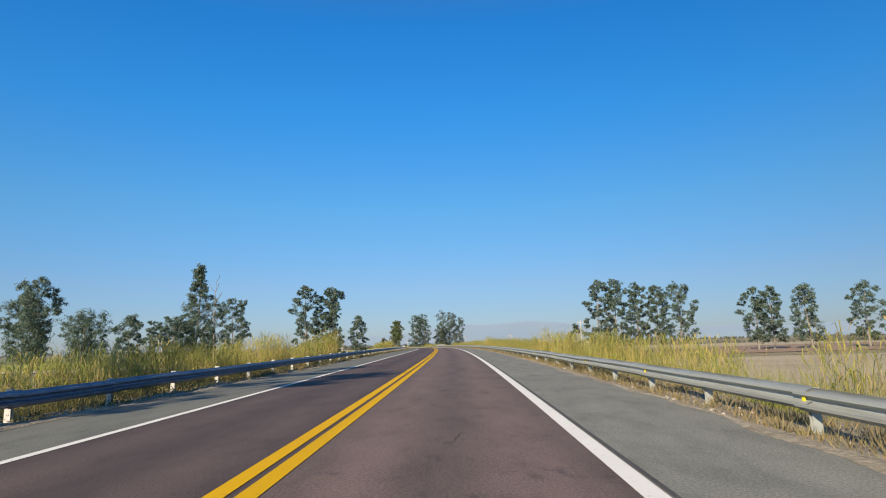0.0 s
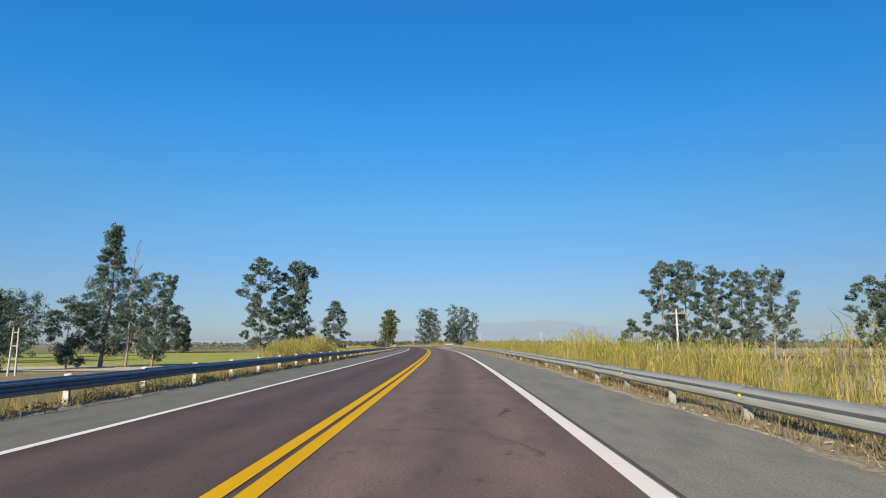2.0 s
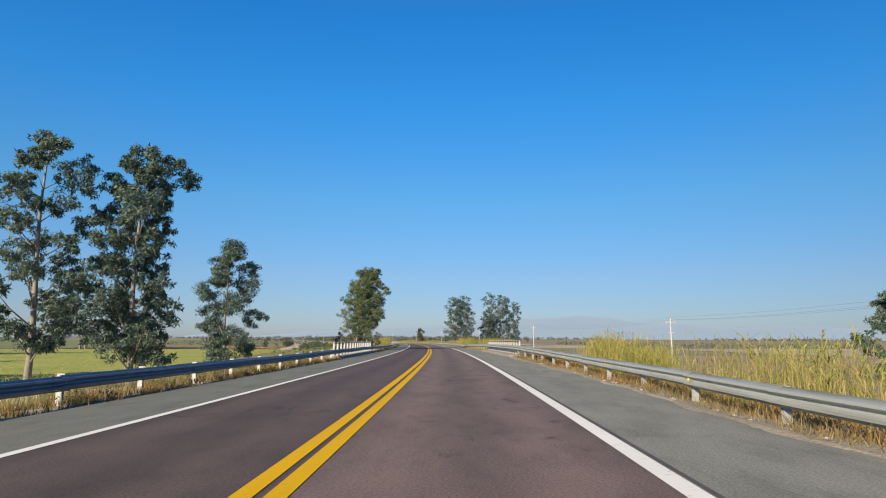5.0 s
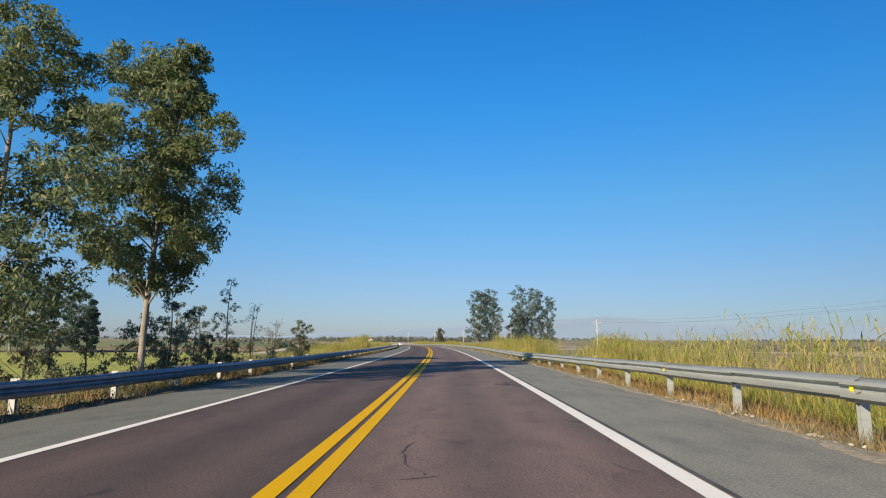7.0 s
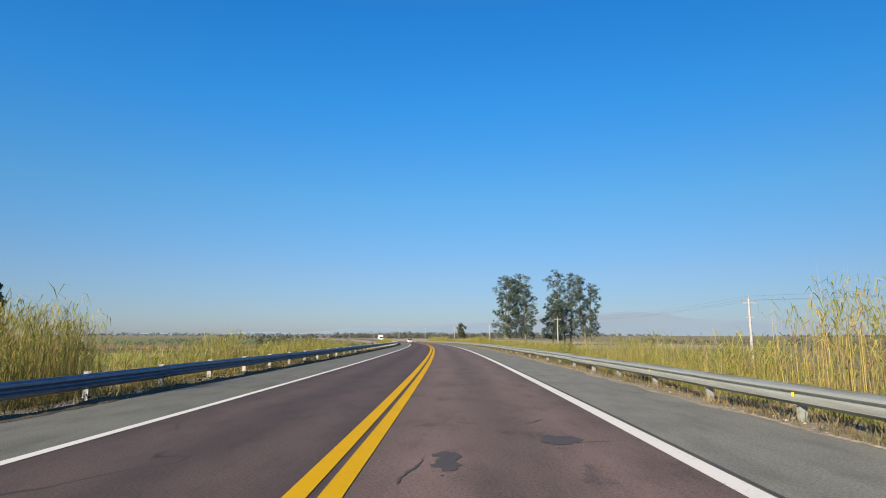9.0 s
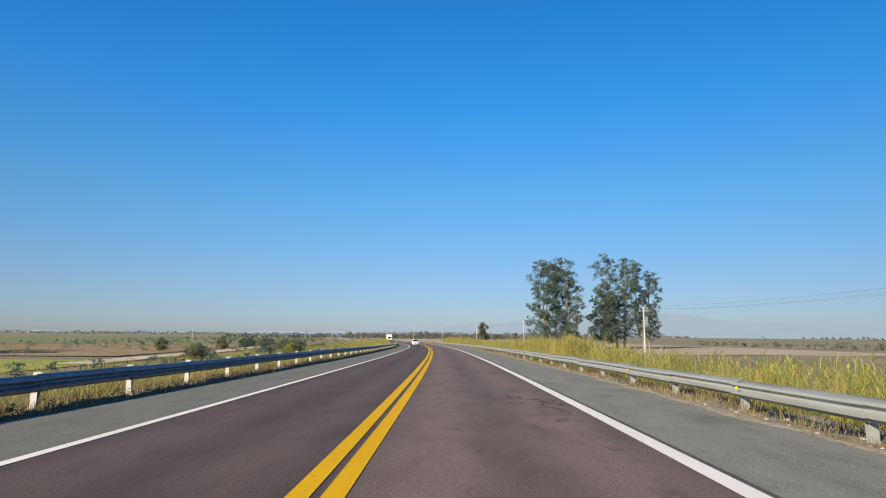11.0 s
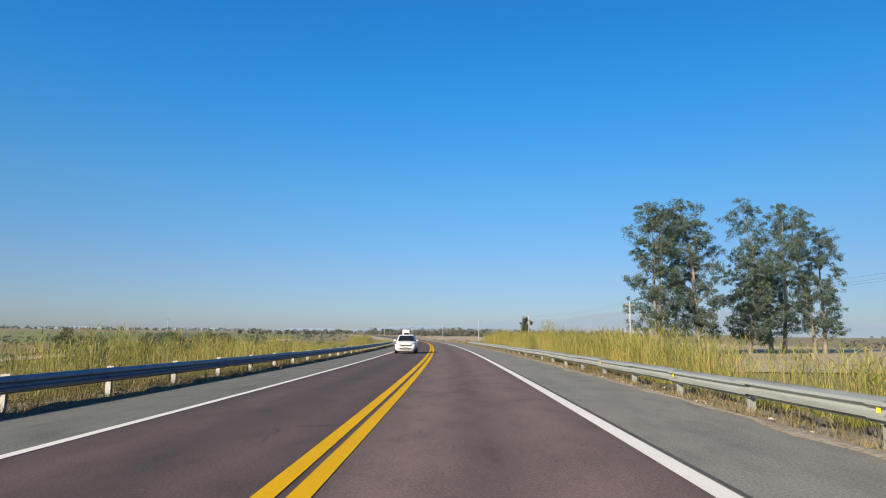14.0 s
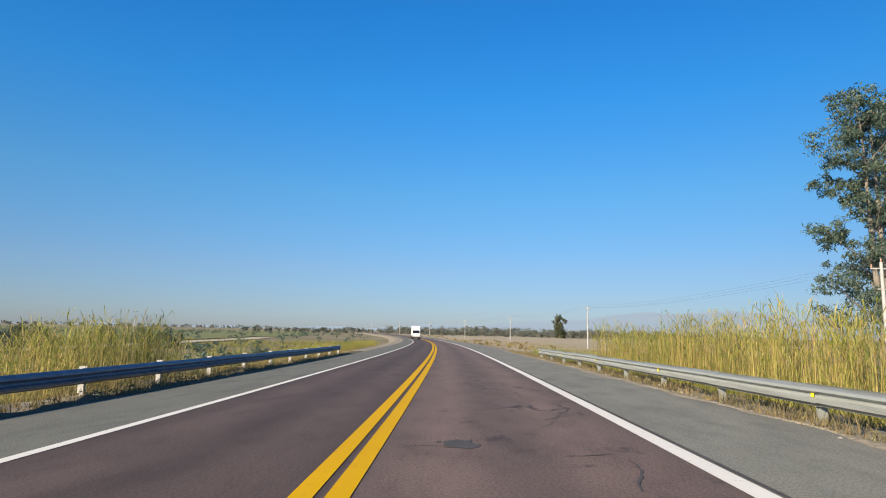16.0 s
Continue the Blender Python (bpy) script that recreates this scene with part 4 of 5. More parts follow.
canes("cane_grass", "tall yellow-green cane grass on the embankment by the own lane",
      [(5, 13, 8.0, 12, 1.3), (19, 26.5, 8.0, 12, 1.1), (27, 31.5, 7.9, 12, 1.65), (31.5, 37, 8.0, 12, 0.9), (37, 42, 7.9, 12, 1.6), (42, 45.5, 8, 12, 1.0), (45.5, 50, 7.9, 12, 1.75), (50, 60, 8.0, 12, 1.15), (58, 102, 7.8, 11.5, 1.2), (102, 110, 7.9, 11.5, 1.6), (110, 205, 7.8, 11.5, 1.2), (211, 222, 8.1, 11.5, 1.05), (212, 221, 8.1, 11.5, 1.4), (210.5, 222, 8.3, 11.5, 1.0), (213, 220, 8.1, 10, 1.2), (268, 285, 8.1, 11.5, 1.4), (285, 297, 8.0, 11.5, 1.45), (314, 331, 8.0, 11.5, 1.5), (331, 342, 8.0, 11.5, 1.45),
       (342, 347.5, 8, 11, 2.05), (349, 371, 8.2, 11.5, 1.3), (371, 445, 8.0, 11.5, 0.9), (445, 470, 8.0, 11.5, 1.45), (470, 500, 8.0, 11.5, 1.3), (500, 540, 7.9, 11.5, 1.15), (540, 566, 7.9, 11.5, 1.6), (565.5, 571.5, 8.0, 11, 2.0), (573, 592, 8.0, 11, 1.75), (590, 627, 8.0, 11.5, 1.8)], 1, 4)


# ---- dry grass and stones on the verges ----
def verge_grass(name, label, side, seed, spans, density, hmin, hmax, u0, u1, material, width=0.008):
    rng = np.random.default_rng(seed)
    P = []
    for a, b in spans:
        n = int((b - a) * (u1 - u0) * density)
        s, u = rng.uniform(a, b, n), rng.uniform(u0, u1, n)
        keep = np.sin(s * 0.9 + seed) * np.sin(s * 0.37) + 0.6 * np.sin(s * 2.3 + u * 4) > rng.uniform(-1.5, 0.7, n)
        x, y = at(s, side * u)
        P.append(np.stack([x, y, verge_z(s, side * u) - 0.02], -1)[keep])
    P = np.concatenate(P)
    per = 7
    c = np.repeat(P, per, 0)
    n = len(c)
    c[:, :2] += rng.normal(0, 0.07, (n, 2))
    h = np.repeat(rng.uniform(hmin, hmax, len(P)), per) * rng.uniform(0.5, 1.1, n)
    a, t = rng.uniform(0, 2 * math.pi, n), rng.uniform(0, 2 * math.pi, n)
    lean = h * rng.uniform(0.1, 0.9, n)
    w = width * rng.uniform(0.7, 1.6, n)
    z = np.zeros(n)
    side_v = np.stack([np.cos(t) * w, np.sin(t) * w, z], -1)
    tip = c + np.stack([np.cos(a) * lean, np.sin(a) * lean, h], -1)
    v = np.stack([c - side_v, c + side_v, tip], 1).reshape(-1, 3)
    ob = link(name, v.tolist(), np.arange(3 * n).reshape(-1, 3).tolist(), material)
    return tagged(ob, label, "grass", kind="stuff")


def meadow(name, label, spans, seed, material):
    """Rough knee-high grass in patches over the plain."""
    rng = np.random.default_rng(seed)
    P = []
    for a, b, u0, u1, n in spans:
        q, u = rng.uniform(a, b, n), wide(rng.uniform(u0, u1, n))
        keep = np.sin(q * 0.21 + seed) * np.sin(u * 0.33) + 0.7 * np.sin(q * 0.07 - u * 0.16) > rng.uniform(-1.2, 0.9, n)
        x, y = at(q, u)
        P.append(np.stack([x, y, bank(q, u) - 0.1], -1)[keep])
    P = np.repeat(np.concatenate(P), 6, 0)
    n = len(P)
    P[:, :2] += rng.normal(0, 0.35, (n, 2))
    h, a, t = rng.uniform(0.35, 0.95, n), rng.uniform(0, 6.283, n), rng.uniform(0, 6.283, n)
    side_v = np.stack([np.cos(t), np.sin(t), np.zeros(n)], -1) * rng.uniform(0.012, 0.03, n)[:, None]
    tip = P + np.stack([np.cos(a) * h * 0.45, np.sin(a) * h * 0.45, h], -1)
    v = np.stack([P - side_v, P + side_v, tip], 1).reshape(-1, 3)
    return tagged(link(name, v.tolist(), np.arange(3 * n).reshape(-1, 3).tolist(), material), label, "grass", kind="stuff")


meadow("meadow_grass", "rough olive and straw grass over the low ground", [(60, 330, -64, -17, 9000), (60, 240, -34, -14, 6000), (430, 800, -62, -15, 9000)], 61, M_GREEN)
meadow("meadow_grass", "dry tussocks scattered over the fields", [(60, 330, -64, -17, 3500), (430, 800, -75, -15, 5000), (0, 120, 14, 34, 2500), (600, 900, 13, 45, 4000), (560, 715, -185, -76, 8000)], 62, M_STRAW)

SPANS = [(0, BR0 - 1), (BR1 + 1, 650)]
verge_grass("verge_grass", "straw-coloured dry grass tufts under the guardrail", -1, 21, SPANS, 11, 0.10, 0.40, 5.85, 8.4, M_STRAW)
verge_grass("verge_grass", "straw-coloured dry grass tufts under the guardrail", 1, 22, SPANS, 15, 0.04, 0.20, 5.72, 7.3, M_STRAW, 0.005)


verge_grass("verge_grass", "rusty brown dry grass matted under the guardrail", -1, 25, [(150, BR0 - 1), (BR1 + 1, 330)], 30, 0.06, 0.32, 5.72, 7.2, M_RUST, 0.008)
verge_grass("verge_grass", "dull brown dry grass matted under the guardrail", -1, 28, [(30, 150), (330, 345), (400, 640)], 30, 0.06, 0.32, 5.72, 7.2, M_DULL, 0.008)
verge_grass("verge_grass", "dull brown dry grass matted under the guardrail", 1, 26, SPANS, 30, 0.06, 0.32, 5.95, 7.4, M_DULL, 0.007)
verge_grass("verge_grass", "russet dry brush beside the end of the bridge", 1, 27, [(222, 233)], 70, 0.25, 0.7, 6.5, 8.6, M_RUST, 0.006)
verge_grass("long_grass", "pale straw and olive grass between guardrail and canes", -1, 23, SPANS, 16, 0.3, 0.9, 7.6, 9.4, M_PALE, 0.006)
verge_grass("long_grass", "soft yellow-green grass between guardrail and canes", 1, 24, SPANS, 24, 0.4, 1.2, 7.65, 9.4, M_GREEN, 0.006)
verge_grass("verge_grass", "russet dry brush under the guardrail", 1, 29, [(165, BR0 - 1), (BR1 + 1, 300)], 34, 0.12, 0.42, 6.15, 7.7, M_RUST, 0.006)


def drift(name, label, s0, s1, u_in, u_out, wander, seed, material, lift=0.008):
    """Earth washed over the edge of the pavement, with a ragged inner edge."""
    rng = np.random.default_rng(seed)
    n = int((s1 - s0) / 0.16)
    q = np.linspace(s0, s1, n)
    e = u_in + np.sign(u_out) * (wander * (np.sin(q * 0.53 + seed) * np.sin(q * 0.17) + 0.5 * np.sin(q * 1.9)) + rng.normal(0, wander * 0.12, n))
    e = np.sign(u_out) * np.minimum(np.abs(e), abs(u_out) - 0.01)
    v = []
    for a, b in zip(q, e):
        v += [on_road(a, b, 0.003), on_road(a, (b + u_out) / 2, lift + 0.012), on_road(a, u_out, lift)]
    f = [(3 * i + j, 3 * i + j + 1, 3 * i + j + 4, 3 * i + j + 3) for i in range(n - 1) for j in (0, 1)]
    return tagged(link(name, v, f, material), label, "ground", kind="structure")


drift("dirt_edge", "dusty dirt washed over the edge of the shoulder", 0, 222, 5.58, 5.78, 0.13, 1, M_VERGE)
drift("dirt_edge", "dusty dirt washed over the edge of the shoulder", 263, 650, 5.58, 5.78, 0.13, 2, M_VERGE)
drift("sand_drift", "pale sand drifted against the bridge kerb", 222, 263, 5.52, 5.78, 0.10, 3, M_KERB)
def rail_foot(s0, s1, seed, material):
    """Soil and grass heaped along the foot of the guardrail; a dark material paints the rail's shadow."""
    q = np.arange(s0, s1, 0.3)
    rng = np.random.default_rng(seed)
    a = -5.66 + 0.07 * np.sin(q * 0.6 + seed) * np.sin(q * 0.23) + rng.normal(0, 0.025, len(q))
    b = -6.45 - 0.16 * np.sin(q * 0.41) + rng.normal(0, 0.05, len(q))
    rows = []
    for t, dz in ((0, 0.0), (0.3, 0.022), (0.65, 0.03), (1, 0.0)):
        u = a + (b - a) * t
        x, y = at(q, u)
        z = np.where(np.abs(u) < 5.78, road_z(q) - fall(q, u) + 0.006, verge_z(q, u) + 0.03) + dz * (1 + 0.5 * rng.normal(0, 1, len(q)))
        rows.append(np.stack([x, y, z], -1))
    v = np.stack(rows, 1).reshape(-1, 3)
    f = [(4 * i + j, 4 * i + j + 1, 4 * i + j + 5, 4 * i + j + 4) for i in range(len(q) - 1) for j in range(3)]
    return tagged(link("rail_foot_strip", v.tolist(), f, material), "soil and grass along the guardrail foot, dark as rail shadow past the bridge", "ground", kind="structure")


rail_foot(0, 165, 4, M_VERGE)
# past the bridge the dark colour stands in for the rail's shadow
rail_foot(BR1 + 1, 650, 5, M_RAILSHADE)


def stain(s0, s1, u0, u1, seed):
    """A dark, ragged tar stain lying on the shoulder."""
    rng = np.random.default_rng(seed)
    q = np.linspace(s0, s1, 26)
    k = np.linspace(0, 1, 26)
    mid = u0 + (u1 - u0) * k + rng.normal(0, 0.03, 26)
    wid = (0.05 + 0.46 * k ** 4) * (1 - k ** 9) * rng.uniform(0.75, 1.2, 26) + 0.01
    v = [on_road(a, m + w * f, 0.006) for a, m, w in zip(q, mid, wid) for f in (-1, 1)]
    f = [(2 * i, 2 * i + 1, 2 * i + 3, 2 * i + 2) for i in range(25)]
    return tagged(link("tar_stain", v, f, M_TAR), "dark ragged tar stain on the grey shoulder", "stain", kind="structure")


M_TAR = plain("dried_tar", (0.058, 0.052, 0.050), 0.85, 0, 0.3, 3.0, 0.3)
stain(502.5, 510.5, 4.55, 5.15, 5)


def crack(s, u, length, turn, width, seed):
    """A wandering dark crack in the carriageway, turned by so many degrees from the road's line."""
    rng = np.random.default_rng(seed)
    n = max(6, int(length / 0.09))
    a, v = radians(turn), []
    for k in range(n):
        t = k / (n - 1)
        w = width * (0.35 + 0.65 * math.sin(math.pi * min(1, t * 0.9 + 0.08))) * rng.uniform(0.4, 1.35)
        px = math.cos(a)
        v += [on_road(s - math.sin(a) * w, u + px * w, 0.005), on_road(s + math.sin(a) * w, u - px * w, 0.005)]
        s, u = s + math.cos(a) * length / n, u + math.sin(a) * length / n
        a = 0.6 * a + 0.4 * radians(turn) + rng.normal(0, 0.2 if length < 4 else 0.09)
    return tagged(link("crack", v, [(2 * i, 2 * i + 1, 2 * i + 3, 2 * i + 2) for i in range(n - 1)], M_TAR), "dark wandering crack in the worn asphalt", "crack", kind="structure")


def blot(s, u, ls, lu, seed):
    """A scatter of ragged tar blots on the carriageway."""
    rng = np.random.default_rng(seed)
    V, F = [], []
    for _ in range(70):
        far_ = rng.exponential(0.34)
        t = rng.uniform(0, 2 * math.pi)
        cs, cu = s + ls * 0.6 * far_ * math.cos(t), u + lu * 0.6 * far_ * math.sin(t)
        size = 0.075 * rng.exponential(0.5) * math.exp(-far_) + 0.006
        rs, ru = min(ls, size * 1.8), min(lu, size)
        o, m = len(V), 11
        V.append(on_road(cs, cu, 0.005))
        r = rng.uniform(0.35, 1.5, m)
        V += [on_road(cs + rs * q * math.cos(6.283 * k / m), cu + ru * q * math.sin(6.283 * k / m), 0.0045) for k, q in enumerate(r)]
        F += [(o, o + 1 + k, o + 1 + (k + 1) % m) for k in range(m)]
    return tagged(link("tar_blot", V, F, M_TAR), "ragged dark tar blots on the worn asphalt", "stain", kind="structure")


for k, (q, u, d, t, w) in enumerate(((264.6, 0.85, 0.5, 70, 0.012), (264.8, 1.06, 2.3, 1, 0.011), (269.9, 0.75, 0.8, 60, 0.012), (338.4, 0.6, 1.4, 3, 0.018), (340.6, 2.1, 1.0, 80, 0.016), (342.4, 2.05, 0.8, 40, 0.014),
                                     (467.0, 1.0, 13.0, 1, 0.012), (505.0, 1.41, 18.0, 0, 0.008), (597.6, 2.45, 1.6, 6, 0.014), (599.2, 2.1, 0.7, 75, 0.014), (599.7, 0.36, 0.9, 82, 0.012), (602.3, 2.3, 0.9, 30, 0.014),
                                     (487.6, 2.3, 1.0, 65, 0.016), (488.3, 2.5, 1.1, 30, 0.014), (320.2, 2.1, 1.3, 20, 0.018), (322.0, 0.66, 6.0, 2, 0.014), (431.4, 2.4, 0.9, 55, 0.018), (432.0, 2.7, 1.2, 15, 0.016),
                                     (80.5, 2.7, 2.6, -12, 0.010), (117.9, 2.45, 0.6, 60, 0.012), (283.0, 2.3, 1.2, -20, 0.014), (284.5, 2.1, 0.9, 40, 0.012), (7.4, 1.73, 1.2, 2, 0.008), (562.0, 2.5, 1.2, 40, 0.012), (580.5, 2.3, 1.5, 25, 0.014), (581.6, 0.8, 2.0, 3, 0.012))):
    crack(q + 1.2, u, d, t, w, 300 + k)
for k, (q, u, ls, lu) in enumerate(((210.6, 1.2, 1.0, 0.5), (211.9, 2.2, 0.4, 0.2), (210.6, 4.97, 0.4, 0.35), (339.6, 1.0, 2.4, 0.35), (341.0, 2.3, 0.8, 0.7), (323.5, 0.7, 3.0, 0.3), (320.8, 2.3, 1.0, 0.6), (432.0, 2.6, 1.2, 0.6), (435.0, 1.5, 5.0, 0.35), (600.0, 1.0, 0.4, 0.35), (494.1, 0.9, 1.2, 0.3))):
    blot(q + 1.2, u, ls * 0.7, lu * 0.7, 340 + k)
for q in (BR0 - 0.3, BR1 + 0.3):
    for side in (-1, 1):
        crack(q, side * 3.5, 2.2, 90 * side, 0.02, int(q) + side)


def vines(name, label, spans, seed, u):
    rng = np.random.default_rng(seed)
    C = []
    for a, b, n, top in spans:
        for s in rng.uniform(a, b, n):
            q = u - rng.uniform(-0.25, 0.5)
            x, y = at(s, q)
            C.append((float(x), float(y), float(verge_z(s, q)) + rng.uniform(0.0, top)))
    v, f = leaves(rng, np.array(C), 0.13, 26, 0.075, 0.3)
    return tagged(link(name, v.tolist(), f.tolist(), M_BUSH), label, "weeds", kind="stuff")


vines("weeds", "dark green weeds and vines climbing the guardrail", [(43, 52, 60, 0.65), (52, 98, 90, 0.3), (362, 405, 300, 0.6), (490, 500, 40, 0.5), (512.6, 513.8, 16, 0.75), (530, 560, 60, 0.35), (300, 345, 110, 0.35), (205, 229, 50, 0.35)], 41, -6.75)
# dark weeds, set thickly to fill out the rail's shadow band
vines("weeds", "low dark weeds along the shoulder's outer edge, filling out the rail's shadow band", [(0, 228, 420, 0.12), (12, 110, 300, 0.2), (262, 640, 760, 0.12)], 43, -6.05)
vines("weeds", "small green weeds at the foot of the guardrail", [(226, 234, 22, 0.3), (294, 312, 40, 0.3), (480, 490, 20, 0.25), (20, 60, 60, 0.25)], 42, 6.6)


def rocks(name, label, side, seed, count, u0, u1):
    rng = np.random.default_rng(seed)
    bm = bmesh.new()
    bmesh.ops.create_icosphere(bm, subdivisions=1, radius=1)
    base = np.array([v.co[:] for v in bm.verts])
    tri = np.array([[v.index for v in f.verts] for f in bm.faces])
    bm.free()
    V, F = [], []
    for k in range(count):
        s, u = rng.uniform(0, 640), side * rng.uniform(u0, u1)
        if BR0 - 1 < s < BR1 + 1:
            continue
        r = rng.uniform(0.012, 0.042) * (1.5 if rng.uniform() < 0.03 else 1)
        x, y = at(s, u)
        p = base * rng.uniform(0.7, 1.2, (12, 1)) * r * np.array([1.2, 1.0, 0.6]) + np.array([float(x), float(y), float(verge_z(s, u)) + r * 0.25])
        F.append(tri + 12 * len(V))
        V.append(p)
    return tagged(link(name, np.concatenate(V).tolist(), np.concatenate(F).tolist(), M_STONE), label, "stones", kind="stuff")


M_STONE = plain("pale_stone", (0.36, 0.325, 0.265), 0.9, 0, 0.4, 5.0, 0.3)
rocks("loose_stones", "loose pale stones and clods along the shoulder edge", 1, 31, 2600, 5.55, 6.6)
rocks("loose_stones", "loose pale stones and clods along the shoulder edge", -1, 32, 900, 5.75, 7.2)


# ---- power line ----
POLE_H = 10.65


def pole_bm(H):
    parts = [tube([(0, 0, -0.5), (0, 0, H * 0.5), (0, 0, H)], [0.21, 0.17, 0.13], 10)]
    return merge(parts)


def power_pole(m, label="slim pale concrete power pole with cross-arm"):
    H = POLE_H
    root = tagged(empty("power_pole", m), label, "power pole", "power line poles")
    link("pole", *pole_bm(H), M_POLE, True, root)
    bm = bmesh.new()
    box(bm, -0.97, 0.97, -0.07, 0.07, H - 0.65, H - 0.52, 0.01)
    part("cross_arm", bm, M_POLE, root)
    bm = bmesh.new()
    box(bm, -0.46, 0.46, -0.06, 0.06, H - 2.45, H - 2.34, 0.01)
    part("lower_arm", bm, M_POLE, root)
    for x in (-0.88, 0.0, 0.88):
        z = H - 0.52 if x else H
        link("insulator", *tube([(x, 0, z), (x, 0, z + 0.1), (x, 0, z + 0.14), (x, 0, z + 0.32)], [0.04, 0.09, 0.05, 0.06], 8), M_PORCELAIN, True, root)
    return root


M_POLE = plain("pale_pole_concrete", (0.39, 0.39, 0.375), 0.8, 0, 0.25, 1.5, 0.2)
M_PORCELAIN = plain("porcelain", (0.35, 0.2, 0.14), 0.25, 0, 0.1)
M_WIRE = plain("bare_wire", (0.30, 0.30, 0.30), 0.5, 0.6, 0.1)
POLES = [on_bank(s, wide(u))[:2] for s, u in ((188, 48), (305.3, 49.3), (422, 47.6), (536.5, 47.2), (654, 46.1))] + [(K * x, K * y) for x, y in ((-96, 770), (-140, 874), (-190, 972), (-247, 1066), (-310, 1155), (-380, 1240))]
first = None
SINK = [-0.38, 1.35, 0.68, 0.34, 0.17] + [0.0] * 6
for k, (x, y) in enumerate(POLES):
    n2 = POLES[min(k + 1, len(POLES) - 1)]
    n1 = POLES[max(k - 1, 0)]
    m = pose(x, y, PLAIN - SINK[k], 0, 0, math.degrees(math.atan2(-(n2[0] - n1[0]), n2[1] - n1[1])))
    if first is None:
        first = power_pole(m)
    else:
        copy_thing(first, m)
for x0 in (-0.88, 0.0, 0.88):
    tubes = []
    for k, ((ax, ay), (bx, by)) in enumerate(zip(POLES[:-1], POLES[1:])):
        d = Vector((bx - ax, by - ay, 0)).normalized()
        o = Vector((d.y, -d.x, 0)) * x0
        zt = PLAIN + POLE_H + (0.3 if x0 == 0 else -0.22)
        pts = [Vector((ax, ay, zt - SINK[k])).lerp(Vector((bx, by, zt - SINK[k + 1])), t) + o - Vector((0, 0, 4 * 1.1 * t * (1 - t))) for t in (0, 0.17, 0.33, 0.5, 0.67, 0.83, 1)]
        tubes.append(tube(pts, [0.010] * 7, 3))
    tagged(link("power_cable", *merge(tubes), M_WIRE, True), "thin sagging power line wire between the poles", "cable", "power line wires")

# twin-legged concrete structures in the meadow
def twin_pole(s, u, H, label):
    x, y = at(s, wide(u))
    root = tagged(empty("twin_pole", pose(float(x), float(y), PLAIN, 0, 0, math.degrees(head(s)) + 12)), label, "power pole")
    for d in (-0.63, 0.63):
        link("leg", *tube([(d, 0, -0.4), (d * 0.7, 0, H)], [0.2, 0.15], 8), M_POLE, True, root)
    for z in (0.35, 0.62, 0.9):
        bm = bmesh.new()
        box(bm, -0.62, 0.62, -0.08, 0.08, H * z - 0.09, H * z + 0.09, 0.01)
        part("cross_beam", bm, M_POLE, root)
    return root


twin_pole(212, -92, 8.95, "white twin-legged concrete line structure in the meadow")
twin_pole(243, 68, 5.5, "pale twin-legged concrete line structure among cane grass")
x, y = -297, 722
copy_thing(first, pose(x, y, PLAIN, 0, 0, 60))


# ---- far woods, scrub and hills ----
def woods(name, label, spots, seed, per, leaf, material, spread):
    """Scrub or distant trees: clumps of coarse foliage about the spots (x, y, height)."""
    rng = np.random.default_rng(seed)
    C, S = [], []
    for x, y, h in spots:
        k = max(3, int(4 + h * 0.5))
        a = rng.uniform(0, 6.28, k)
        r = rng.uniform(0, 1, k) ** 0.5 * h * spread
        z = PLAIN + h * rng.uniform(0.15, 0.85, k)
        C.append(np.stack([x + np.cos(a) * r, y + np.sin(a) * r, z], -1))
        S.append(np.full(k, h * 0.16))
    v, f = leaves(rng, np.concatenate(C), np.concatenate(S), per, leaf, 0.2)
    v[:, 2] = np.maximum(v[:, 2], PLAIN - 0.2)
    return tagged(link(name, v.tolist(), f.tolist(), material), label, "vegetation", kind="stuff")


rw = np.random.default_rng(77)


def band(s0, s1, u0, u1, n, h0, h1):
    s, u = rw.uniform(s0, s1, n), rw.uniform(u0, u1, n)
    x, y = at(np.clip(s, S0, S1), wide(u))
    a = np.interp(S1, sv, hv)
    over = K * np.clip(s - S1, 0, None)
    return list(zip((x - math.sin(a) * over).tolist(), (y + math.cos(a) * over).tolist(), (K * rw.uniform(h0, h1, n)).tolist()))


woods("far_woods", "dark belt of trees across the plain", band(1180, 1420, 30, 420, 330, 5, 12) + band(1250, 1480, -160, 30, 60, 3, 8), 5, 13, 1.7, M_HAZED, 0.45)
woods("far_woods", "thin line of distant trees on the plain", [(K * float(900 + 500 * rw.uniform()), K * float(q), float(rw.uniform(5, 11))) for q in np.linspace(400, 3200, 260)], 6, 9, 3.4, M_HAZED, 0.5)
far = []
for q in np.linspace(-62, 12, 420):
    r = rw.uniform(1900, 3300)
    far.append((-80 + math.sin(radians(q)) * r, 400 + math.cos(radians(q)) * r, float(rw.uniform(4, 13)) * (1.5 if rw.uniform() < 0.06 else 1)))
belt = []
bx_, by_ = [50, 95, 150, 240, 400, 700], [860, 760, 690, 645, 610, 585]
for q in np.linspace(50, 700, 300):
    belt.append((K * float(q), K * float(np.interp(q, bx_, by_)) + float(rw.normal(0, 5)), float(rw.uniform(1.9, 3.9)) * (1.6 if rw.uniform() < 0.05 else 1)))
woods("far_woods", "low dark hedge of trees along the far side of the fields", belt, 12, 16, 0.9, M_HAZED, 0.6)
